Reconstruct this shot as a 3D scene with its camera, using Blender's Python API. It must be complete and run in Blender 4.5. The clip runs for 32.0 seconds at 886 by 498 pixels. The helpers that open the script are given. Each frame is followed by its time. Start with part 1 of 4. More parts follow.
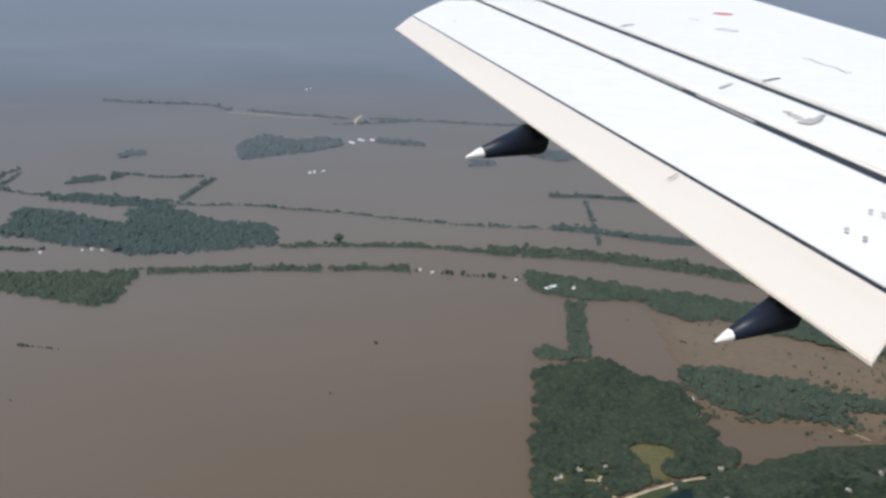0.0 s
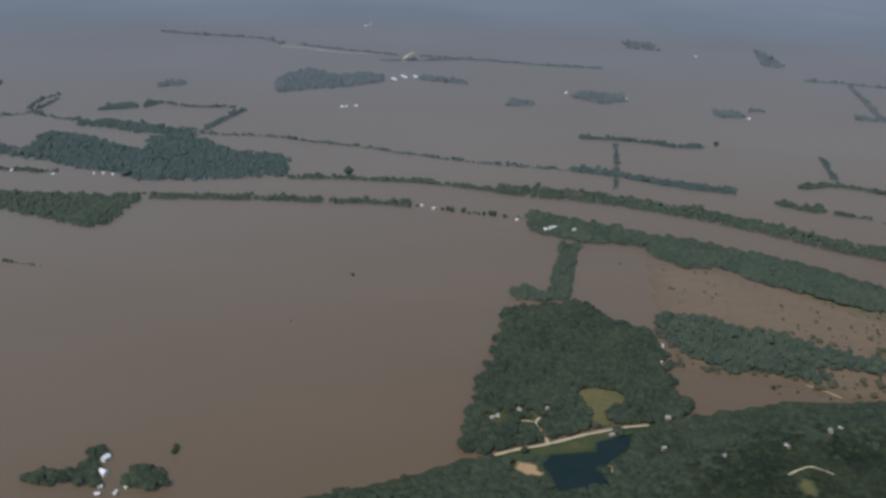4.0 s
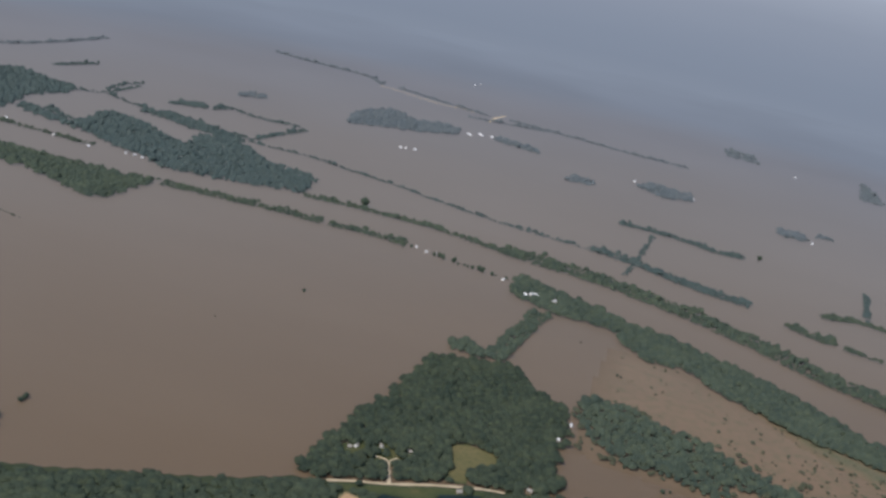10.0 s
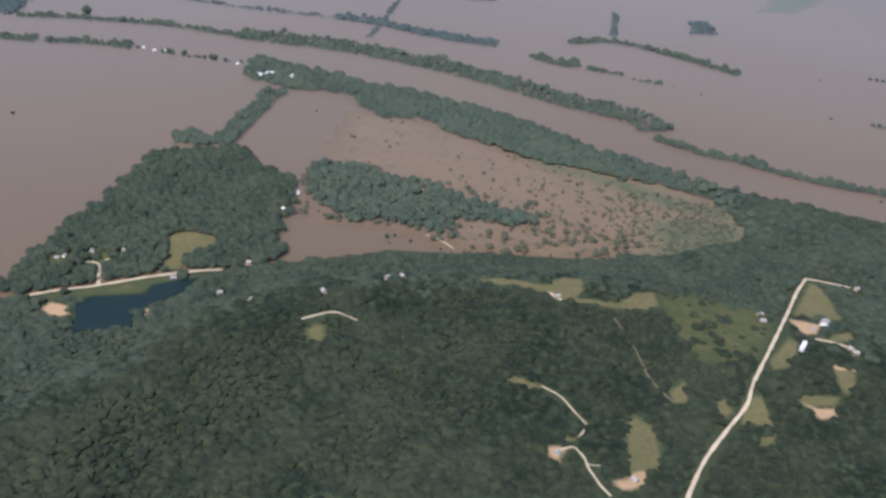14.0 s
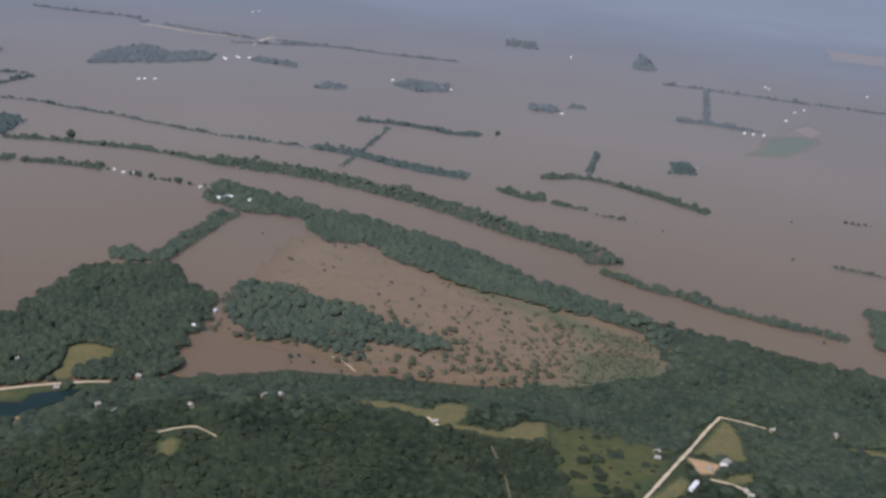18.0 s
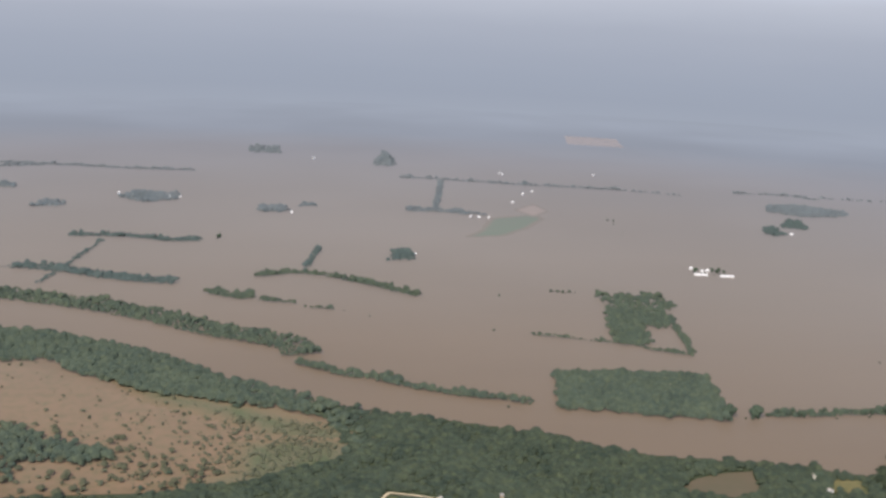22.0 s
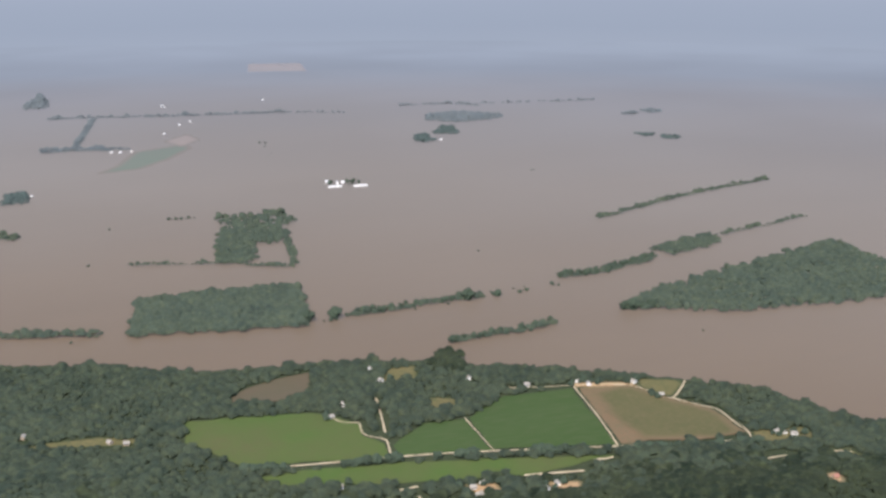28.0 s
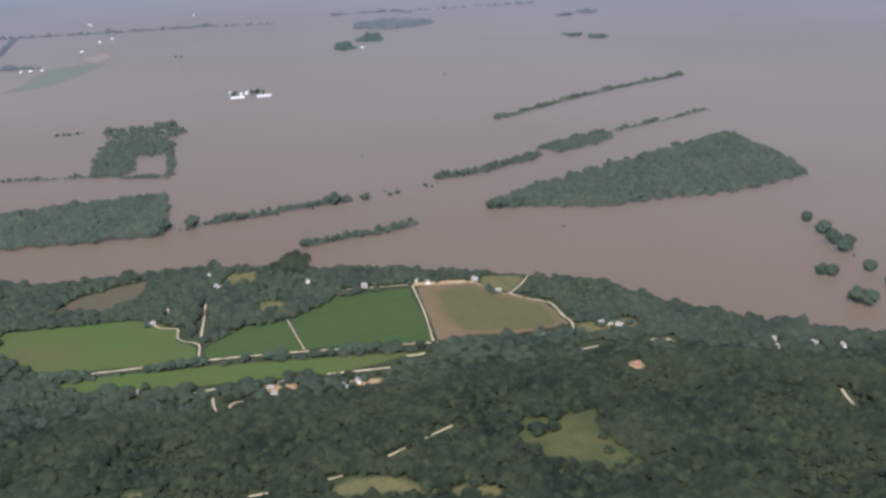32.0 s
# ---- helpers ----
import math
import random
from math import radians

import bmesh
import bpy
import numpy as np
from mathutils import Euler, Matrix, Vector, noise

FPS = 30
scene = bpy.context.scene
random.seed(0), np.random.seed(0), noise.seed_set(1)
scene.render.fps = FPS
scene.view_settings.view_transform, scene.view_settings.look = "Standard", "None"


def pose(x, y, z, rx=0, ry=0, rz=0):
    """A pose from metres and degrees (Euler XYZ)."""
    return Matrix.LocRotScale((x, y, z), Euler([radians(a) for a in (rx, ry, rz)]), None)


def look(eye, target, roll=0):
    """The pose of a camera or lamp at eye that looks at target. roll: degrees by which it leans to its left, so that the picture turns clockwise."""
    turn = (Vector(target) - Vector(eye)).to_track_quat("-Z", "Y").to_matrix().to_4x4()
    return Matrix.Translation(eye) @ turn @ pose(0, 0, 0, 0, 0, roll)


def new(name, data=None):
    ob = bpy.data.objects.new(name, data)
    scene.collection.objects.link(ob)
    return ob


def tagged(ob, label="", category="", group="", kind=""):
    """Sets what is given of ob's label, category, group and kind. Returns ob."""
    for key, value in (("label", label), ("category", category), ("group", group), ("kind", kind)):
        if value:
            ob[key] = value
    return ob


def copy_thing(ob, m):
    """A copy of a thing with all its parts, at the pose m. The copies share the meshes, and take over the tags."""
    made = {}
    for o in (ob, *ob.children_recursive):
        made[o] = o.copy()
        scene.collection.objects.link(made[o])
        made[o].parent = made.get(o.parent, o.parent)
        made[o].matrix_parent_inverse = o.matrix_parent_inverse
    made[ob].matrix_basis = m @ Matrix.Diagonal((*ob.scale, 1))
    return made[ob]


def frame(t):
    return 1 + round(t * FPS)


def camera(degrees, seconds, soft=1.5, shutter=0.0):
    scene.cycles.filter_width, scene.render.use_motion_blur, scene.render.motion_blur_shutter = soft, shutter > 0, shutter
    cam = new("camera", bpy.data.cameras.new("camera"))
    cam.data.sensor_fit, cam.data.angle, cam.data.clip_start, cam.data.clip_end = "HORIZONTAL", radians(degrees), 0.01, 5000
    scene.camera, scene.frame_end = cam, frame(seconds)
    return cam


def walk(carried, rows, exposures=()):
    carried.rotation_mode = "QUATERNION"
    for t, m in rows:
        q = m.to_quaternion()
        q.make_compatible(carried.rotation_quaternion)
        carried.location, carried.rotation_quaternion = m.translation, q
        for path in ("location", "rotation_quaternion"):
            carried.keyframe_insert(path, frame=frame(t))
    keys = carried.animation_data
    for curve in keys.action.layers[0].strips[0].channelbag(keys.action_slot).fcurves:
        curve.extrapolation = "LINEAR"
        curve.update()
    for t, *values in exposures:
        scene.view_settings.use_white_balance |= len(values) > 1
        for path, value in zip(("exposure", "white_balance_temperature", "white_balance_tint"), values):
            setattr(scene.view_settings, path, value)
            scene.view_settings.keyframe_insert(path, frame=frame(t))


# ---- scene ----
# A hazy flood plain in summer, flown over along +x with the view towards +y. Water level is z = 0.
cam = camera(46.62, 32.0, soft=3.0)
PATH = [
    (0, 0.00, 0.00, 480.00, 72.682, -2.351, -5.683),
    (0.5, 18.22, 0.87, 477.92, 71.261, -2.402, -3.740),
    (1, 36.41, 1.87, 475.91, 71.379, -0.357, -1.576),
    (1.5, 54.58, 3.01, 473.96, 69.946, -0.937, -1.712),
    (2, 72.72, 4.26, 472.09, 70.388, -0.217, -1.145),
    (2.5, 90.83, 5.63, 470.27, 70.223, -2.182, 0.310),
    (4.5, 163.04, 12.06, 463.53, 69.348, -2.883, 0.556),
    (5, 181.04, 13.88, 461.96, 70.823, -2.452, 2.921),
    (5.5, 199.01, 15.75, 460.44, 71.546, -0.297, 10.546),
    (6, 216.97, 17.69, 458.95, 71.377, -0.313, 16.480),
    (6.5, 234.91, 19.67, 457.50, 72.368, -1.182, 18.282),
    (7, 252.82, 21.70, 456.08, 72.858, -1.912, 17.187),
    (7.5, 270.72, 23.76, 454.69, 72.666, -3.906, 14.643),
    (8, 288.61, 25.84, 453.32, 73.444, -5.993, 13.397),
    (8.5, 306.47, 27.94, 451.97, 73.357, -8.043, 12.767),
    (9, 324.32, 30.05, 450.65, 71.282, -8.808, 12.988),
    (9.5, 342.16, 32.17, 449.33, 72.034, -11.371, 11.720),
    (10, 359.98, 34.27, 448.03, 72.208, -11.925, 11.734),
    (10.5, 377.79, 36.36, 446.74, 72.376, -11.774, 10.754),
    (11, 395.59, 38.43, 445.45, 72.076, -9.797, 7.117),
    (11.5, 413.38, 40.47, 444.16, 71.970, -8.960, 1.889),
    (12, 431.15, 42.47, 442.87, 73.795, -8.595, 0.822),
    (12.5, 448.92, 44.43, 441.58, 72.895, -5.611, 0.988),
    (13, 466.68, 46.33, 440.28, 71.397, -5.537, 2.002),
    (13.5, 484.43, 48.17, 438.97, 65.725, -5.095, 2.166),
    (14, 502.17, 49.94, 437.64, 62.414, -4.407, -0.103),
    (14.5, 519.91, 51.63, 436.30, 62.639, -5.552, -2.691),
    (15, 537.64, 53.24, 434.94, 63.535, -7.003, -3.634),
    (15.5, 555.36, 54.75, 433.55, 64.413, -6.337, -3.780),
    (17.5, 626.23, 59.70, 427.69, 71.605, -4.737, 4.050),
    (18, 643.94, 60.62, 426.13, 70.059, -4.963, 3.730),
    (18.5, 661.65, 61.41, 424.52, 68.992, -4.023, 2.365),
    (19, 679.37, 62.04, 422.87, 65.902, -4.076, 0.146),
    (19.5, 697.08, 62.51, 421.17, 67.043, -3.857, -1.315),
    (20, 714.80, 62.82, 419.42, 68.964, -3.584, -3.432),
    (20.5, 732.52, 62.96, 417.61, 73.427, -3.102, -6.074),
    (21, 750.24, 62.92, 415.74, 77.130, -3.362, -6.754),
    (21.5, 767.97, 62.68, 413.81, 75.619, -3.189, -7.570),
    (22, 785.71, 62.25, 411.81, 76.807, -2.656, -8.061),
    (22.5, 803.45, 61.62, 409.74, 77.249, -2.841, -9.077),
    (23, 821.19, 60.77, 407.59, 76.928, -2.613, -10.215),
    (23.5, 838.95, 59.70, 405.37, 77.005, -2.402, -11.480),
    (24, 856.72, 58.40, 403.08, 76.583, -1.547, -13.517),
    (24.5, 874.49, 56.86, 400.69, 75.857, -1.066, -14.424),
    (25, 892.27, 55.08, 398.23, 75.770, -1.055, -15.918),
    (25.5, 910.07, 53.05, 395.67, 75.680, -0.800, -16.782),
    (26, 927.88, 50.76, 393.02, 74.994, -0.887, -18.339),
    (26.5, 945.70, 48.19, 390.27, 75.175, -0.739, -19.708),
    (28.5, 1017.12, 35.10, 378.26, 72.835, 0.511, -22.866),
    (29, 1035.02, 31.07, 374.99, 72.126, 0.632, -23.532),
    (29.5, 1052.93, 26.73, 371.60, 71.147, 0.339, -24.823),
    (30, 1070.87, 22.07, 368.09, 70.947, 0.405, -24.448),
    (30.5, 1088.82, 17.07, 364.46, 70.581, 0.963, -25.055),
    (31, 1106.79, 11.73, 360.70, 69.674, 0.971, -25.423),
    (31.5, 1124.78, 6.04, 356.82, 68.929, 1.439, -25.036),
    (32, 1142.80, -0.00, 352.80, 69.024, 2.167, -22.901),
]
walk(cam, [(r[0], pose(*r[1:])) for r in PATH],
     exposures=[(0, 0.1, 6100, 8), (2, -0.16, 6050, 8), (5, -0.12, 6030, 8), (6, 0.2, 6030, 9), (7, 0.47, 6170, 10), (8, 0.36, 6170, 10), (9, 0.12, 6250, 11), (11, 0.08, 6250, 12), (13, 0.05, 6370, 13), (14, 0.62, 5850, 18),
                (15, 0.5, 5800, 19), (18, 0.23, 6060, 16), (19, 1.16, 5900, 21), (20, 1.32, 6020, 19), (21, 0.58, 6760, 13), (22, 0.65, 6760, 13), (26, 0.75, 6650, 13), (30, 0.68, 6150, 14), (32, 0.62, 6030, 15)])

# ---- light ----
SUN_EL, SUN_AZ = radians(52), radians(215)  # azimuth from +y, clockwise
world = bpy.data.worlds.new("world")
scene.world = world
world.use_nodes = True
wn = world.node_tree.nodes
sky = wn.new("ShaderNodeTexSky")
sky.sky_type, sky.sun_disc = "NISHITA", False
sky.sun_elevation, sky.sun_rotation = SUN_EL, SUN_AZ
sky.air_density, sky.dust_density, sky.ozone_density = 1.0, 1.5, 2.0
wn["Background"].inputs["Strength"].default_value = 0.17
world.node_tree.links.new(sky.outputs[0], wn["Background"].inputs["Color"])
sun_data = bpy.data.lights.new("sun", "SUN")
sun_data.energy, sun_data.angle, sun_data.color = 2.6, radians(10), (1.0, 0.95, 0.86)
sun = new("sun", sun_data)
sun.matrix_world = look((math.sin(SUN_AZ) * math.cos(SUN_EL) * 500 + 600, math.cos(SUN_AZ) * math.cos(SUN_EL) * 500, 500 * math.sin(SUN_EL)), (600, 0, 0))


# ---- materials ----
def mix(nt, fac, a, b):
    n = nt.nodes.new("ShaderNodeMix")
    n.data_type = "RGBA"
    nt.links.new(fac, n.inputs[0])
    for k, v in ((6, a), (7, b)):
        if isinstance(v, tuple):
            n.inputs[k].default_value = (*v, 1)
        else:
            nt.links.new(v, n.inputs[k])
    return n.outputs[2]


def noise_node(nt, scale, detail=4.0, rough=0.55, stretch=(1, 1, 1), turn=0.0, obj=False):
    c = nt.nodes.new("ShaderNodeTexCoord")
    m = nt.nodes.new("ShaderNodeMapping")
    m.inputs["Scale"].default_value = stretch
    m.inputs["Rotation"].default_value = (0, 0, turn)
    nt.links.new(c.outputs["Object"], m.inputs[0])
    n = nt.nodes.new("ShaderNodeTexNoise")
    n.inputs["Scale"].default_value, n.inputs["Detail"].default_value, n.inputs["Roughness"].default_value = scale, detail, rough
    nt.links.new(m.outputs[0], n.inputs["Vector"])
    return n.outputs["Fac"]


def ramp(nt, fac, lo, hi):
    n = nt.nodes.new("ShaderNodeMapRange")
    n.inputs["From Min"].default_value, n.inputs["From Max"].default_value = lo, hi
    nt.links.new(fac, n.inputs["Value"])
    return n.outputs["Result"]


def surface(name, a, b, c=None, scale=0.2, fine=2.0, rough=0.9, spec=0.2, bump=0.0, bump_scale=1.0, metal=0.0, island=False, obj=False, stretch=(1, 1, 1), turn=0.0, lo=0.35, hi=0.65, bump_dist=0.3, soft=0.0):
    """A node material: two base colours mixed at a large and a fine scale, a third one in patches, with relief."""
    m = bpy.data.materials.new(name)
    m.use_nodes = True
    nt = m.node_tree
    p = nt.nodes["Principled BSDF"]
    col = mix(nt, ramp(nt, noise_node(nt, scale, stretch=stretch, turn=turn), lo, hi), a, b)
    if c:
        col = mix(nt, ramp(nt, noise_node(nt, fine, 3, stretch=stretch, turn=turn), 0.45, 0.75), col, c)
    if island or obj:
        g = nt.nodes.new("ShaderNodeNewGeometry" if island else "ShaderNodeObjectInfo")
        h = nt.nodes.new("ShaderNodeHueSaturation")
        v = nt.nodes.new("ShaderNodeMapRange")
        v.inputs["To Min"].default_value, v.inputs["To Max"].default_value = 0.84, 1.2
        nt.links.new(g.outputs["Random Per Island" if island else "Random"], v.inputs["Value"])
        nt.links.new(v.outputs["Result"], h.inputs["Value"])
        nt.links.new(col, h.inputs["Color"])
        col = h.outputs["Color"]
    nt.links.new(col, p.inputs["Base Color"])
    p.inputs["Roughness"].default_value, p.inputs["Metallic"].default_value = rough, metal
    p.inputs["Specular IOR Level"].default_value = spec
    if bump:
        bn = nt.nodes.new("ShaderNodeBump")
        bn.inputs["Strength"].default_value, bn.inputs["Distance"].default_value = bump, bump_dist
        nt.links.new(noise_node(nt, bump_scale, 5, 0.65), bn.inputs["Height"])
        nt.links.new(bn.outputs[0], p.inputs["Normal"])
        if soft:  # leaves mostly face the sky
            gn = nt.nodes.new("ShaderNodeNewGeometry")
            ad = nt.nodes.new("ShaderNodeVectorMath")
            no = nt.nodes.new("ShaderNodeVectorMath")
            ad.operation, no.operation = "ADD", "NORMALIZE"
            ad.inputs[1].default_value = (0, 0, soft)
            nt.links.new(gn.outputs["Normal"], ad.inputs[0])
            nt.links.new(ad.outputs[0], no.inputs[0])
            nt.links.new(no.outputs[0], bn.inputs["Normal"])
    return m


WATER_TONES = (0.124, 0.083, 0.046), (0.138, 0.093, 0.052), (0.131, 0.088, 0.049)
WATER = surface("muddy_water", *WATER_TONES, scale=0.0035, fine=0.02, rough=0.5, spec=0.2, stretch=(0.35, 1, 1), turn=0.25)
POND = surface("pond_water", (0.011, 0.023, 0.021), (0.014, 0.026, 0.024), scale=0.03, rough=0.4, spec=0.05, bump=0.05, bump_scale=0.8)
SOIL = surface("forest_floor", (0.034, 0.046, 0.023), (0.044, 0.054, 0.027), (0.055, 0.06, 0.032), scale=0.03, fine=0.4, rough=1.0, spec=0.1)
LEAF = surface("leaves", (0.013, 0.020, 0.012), (0.032, 0.040, 0.022), (0.046, 0.056, 0.027), scale=0.02, fine=0.15, rough=0.85, spec=0.1, bump=0.45, bump_scale=0.7, bump_dist=0.4, island=True, soft=2.2)
# bank leaves, paler and bluer than LEAF: some haze is in the colour
LEAF_BANK_HAZE = surface("bank_leaves_with_some_haze", (0.027, 0.038, 0.026), (0.044, 0.056, 0.035), (0.060, 0.070, 0.038), scale=0.025, fine=0.15, rough=0.85, spec=0.1, bump=0.45, bump_scale=0.7, bump_dist=0.4, island=True, soft=1.8)
# three leaf colours with more and more haze mixed into them, by distance
LEAF_FAR = surface("far_leaves_slight_haze", (0.041, 0.056, 0.042), (0.058, 0.074, 0.050), (0.076, 0.089, 0.052), scale=0.025, fine=0.15, rough=0.85, spec=0.1, bump=0.35, bump_scale=0.7, bump_dist=0.5, island=True, soft=2.2)
LEAF_HAZED = surface("leaves_tinted_by_haze", (0.051, 0.071, 0.065), (0.063, 0.083, 0.074), (0.072, 0.091, 0.079), scale=0.02, fine=0.12, rough=0.85, spec=0.1, bump=0.3, bump_scale=0.7, bump_dist=0.4, island=True, soft=2.6)
LEAF_HAZED_MORE = surface("leaves_tinted_by_deep_haze", (0.092, 0.109, 0.111), (0.107, 0.122, 0.123), (0.117, 0.130, 0.128), scale=0.015, fine=0.1, rough=0.85, spec=0.1, bump=0.3, bump_scale=0.7, bump_dist=0.4, island=True, soft=2.6)


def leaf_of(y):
    """The leaf colour of woods that far out: paler, bluer steps stand in for haze."""
    return LEAF_FAR if y < 1600 else LEAF_HAZED if y < 2050 else LEAF_HAZED_MORE


LEAF_ONE = surface("tree_leaves", (0.035, 0.050, 0.035), (0.047, 0.064, 0.041), (0.060, 0.077, 0.047), scale=0.3, fine=1.5, rough=0.85, spec=0.1, bump=0.5, bump_scale=1.6, obj=True, soft=0.7)
LEAF_DULL = surface("dull_olive_leaves", (0.062, 0.068, 0.041), (0.080, 0.084, 0.050), (0.098, 0.088, 0.054), scale=0.05, fine=0.6, rough=0.9, spec=0.1, bump=0.5, bump_scale=1.4, obj=True, soft=1.0)
BARK = surface("bark", (0.10, 0.075, 0.055), (0.16, 0.13, 0.10), scale=1.5, rough=0.95, bump=0.5, bump_scale=4)
GRAVEL = surface("gravel_road", (0.50, 0.395, 0.25), (0.56, 0.455, 0.30), (0.40, 0.30, 0.18), scale=0.06, fine=0.8, rough=1.0, spec=0.1)
TRACK = surface("earth_track", (0.17, 0.135, 0.085), (0.12, 0.10, 0.06), scale=0.08, rough=1.0, spec=0.1)
SCRUB = surface("flooded_scrub", (0.182, 0.121, 0.072), (0.162, 0.110, 0.066), (0.123, 0.104, 0.056), scale=0.014, fine=0.09, rough=0.9, spec=0.15, bump=0.4, bump_scale=0.5)
MEADOW = surface("meadow", (0.116, 0.104, 0.043), (0.150, 0.122, 0.055), (0.085, 0.090, 0.038), scale=0.03, fine=0.25, rough=1.0, spec=0.1, bump=0.3)
PASTURE = surface("rough_pasture", (0.062, 0.071, 0.027), (0.098, 0.091, 0.037), (0.050, 0.062, 0.024), scale=0.045, fine=0.14, rough=1.0, spec=0.1, bump=0.4)
REEDS = surface("reedy_bank", (0.085, 0.10, 0.052), (0.14, 0.118, 0.075), (0.07, 0.088, 0.045), scale=0.04, fine=0.3, rough=1.0, spec=0.1, bump=0.4)
CROP = surface("bright_crop", (0.066, 0.106, 0.026), (0.088, 0.092, 0.036), (0.078, 0.104, 0.030), scale=0.014, fine=0.2, rough=1.0, spec=0.1, bump=0.3)
CROP_DARK = surface("dark_crop", (0.044, 0.074, 0.022), (0.052, 0.080, 0.026), (0.064, 0.084, 0.032), scale=0.02, fine=0.3, rough=1.0, spec=0.1, bump=0.3, stretch=(0.2, 1, 1), turn=0.3)
STUBBLE = surface("brown_field", (0.171, 0.113, 0.063), (0.153, 0.110, 0.059), (0.135, 0.113, 0.059), scale=0.022, fine=0.3, rough=1.0, spec=0.1, bump=0.3)
WET = surface("wet_field", (0.104, 0.079, 0.047), (0.092, 0.076, 0.043), scale=0.05, rough=0.75, spec=0.15)
ALGAE = surface("green_shallows", (0.024, 0.092, 0.028), (0.040, 0.092, 0.033), scale=0.02, rough=0.9, spec=0.1)
# soil greyed and paled: the haze over this field is in its colour
FAR_SOIL_HAZED = surface("far_soil_haze_tint", (0.208, 0.190, 0.184), (0.195, 0.182, 0.180), scale=0.02, rough=1.0, spec=0.05)
PALE_SOIL = surface("pale_red_soil", (0.29, 0.20, 0.15), (0.25, 0.18, 0.135), scale=0.03, rough=0.9, spec=0.1)
EARTH = surface("bare_earth", (0.46, 0.29, 0.150), (0.36, 0.235, 0.125), (0.30, 0.20, 0.10), scale=0.15, fine=0.9, rough=1.0, bump=0.3)
TAN = surface("tan_siding", (0.42, 0.33, 0.23), (0.36, 0.28, 0.19), scale=0.6, rough=0.8)
WHITE = surface("white_paint", (0.82, 0.79, 0.73), (0.76, 0.73, 0.67), scale=0.4, rough=0.6, bump=0.1, bump_scale=3)
TIN = surface("light_metal_roof", (0.76, 0.74, 0.70), (0.66, 0.64, 0.61), scale=0.5, rough=0.45, stretch=(4, 0.2, 1))
GREY = surface("grey_shingles", (0.27, 0.24, 0.20), (0.36, 0.33, 0.28), scale=0.8, fine=4, rough=0.9, bump=0.3)
RUST = surface("red_brown_roof", (0.30, 0.13, 0.09), (0.38, 0.2, 0.14), scale=0.6, rough=0.85)
DARK = surface("dark_glass", (0.03, 0.035, 0.04), (0.05, 0.055, 0.06), scale=1.0, rough=0.2, spec=0.5)


def fading(mat, wide, scale=0.03, lo=0.15, hi=0.5, into=WATER_TONES[2]):
    """Lets a ground cover thin out into what lies round it, in gaps and towards its border."""
    nt = mat.node_tree
    edge = nt.nodes.new("ShaderNodeAttribute")
    edge.attribute_name = "border"
    near = ramp(nt, edge.outputs["Fac"], 0.0, wide)
    cover = nt.nodes.new("ShaderNodeMath")
    cover.operation = "ADD"
    nt.links.new(near, cover.inputs[0])
    nt.links.new(noise_node(nt, scale, 6, 0.62), cover.inputs[1])
    base = nt.nodes["Principled BSDF"].inputs["Base Color"]
    own = base.links[0].from_socket
    nt.links.new(mix(nt, ramp(nt, cover.outputs[0], 0.62 + lo, 1.0 + hi), into, own), base)


GRASS_TONE, STUBBLE_TONE = (0.052, 0.064, 0.029), (0.155, 0.110, 0.061)
GREENING = surface("greening_field", (0.092, 0.088, 0.037), (0.105, 0.094, 0.041), (0.121, 0.099, 0.050), scale=0.03, fine=0.25, rough=1.0, spec=0.1, bump=0.3)
fading(SCRUB, 45, 0.035, -0.25, 0.12)
fading(REEDS, 30, 0.05, -0.15, 0.25, (0.165, 0.120, 0.072))
fading(ALGAE, 16, 0.02, -0.1, 0.2)
fading(PALE_SOIL, 12, 0.03, -0.1, 0.2)
fading(MEADOW, 3.2, 0.11, -0.22, 0.05, GRASS_TONE)
fading(PASTURE, 14, 0.07, -0.25, 0.1, GRASS_TONE)
fading(EARTH, 3.5, 0.2, -0.2, 0.05, (0.115, 0.105, 0.050))
fading(GREENING, 9, 0.045, -0.2, 0.3, STUBBLE_TONE)


def mesh_of(name, verts, faces, mat, smooth=False):
    me = bpy.data.meshes.new(name)
    me.from_pydata([tuple(v) for v in verts], [], faces)
    me.materials.append(mat)
    if smooth:
        me.polygons.foreach_set("use_smooth", [True] * len(me.polygons))
    me.update()
    return me


def part(name, bm, material, parent, label=""):
    me = bpy.data.meshes.new(name)
    bm.to_mesh(me)
    bm.free()
    me.materials.append(material)
    ob = new(name, me)
    ob.parent = parent
    return tagged(ob, label)


# ---- the lie of the land ----
SHORE_X = [-900, -500, -84, -28, 29, 124, 180, 281, 331, 418, 488, 600, 679, 752, 827, 915, 1061, 1117, 1202, 1263, 1340, 1365, 1431, 1517, 1576, 1600, 1632, 1663, 1716, 1900, 2600]
SHORE_Y = [400, 480, 625, 648, 673, 716, 751, 792, 819, 849, 877, 885, 887, 910, 949, 1050, 989, 948, 929, 915, 885, 860, 829, 768, 721, 660, 613, 568, 525, 380, 100]
FOOT_X = [-900, -84, 150, 230, 300, 345, 418, 600, 752, 860, 960, 1080, 1250, 1500, 1700, 2600]
FOOT_Y = [340, 540, 640, 660, 690, 770, 832, 868, 880, 850, 800, 690, 640, 600, 500, 80]


def smooth(e):
    e = np.clip(e, 0, 1)
    return e * e * (3 - 2 * e)


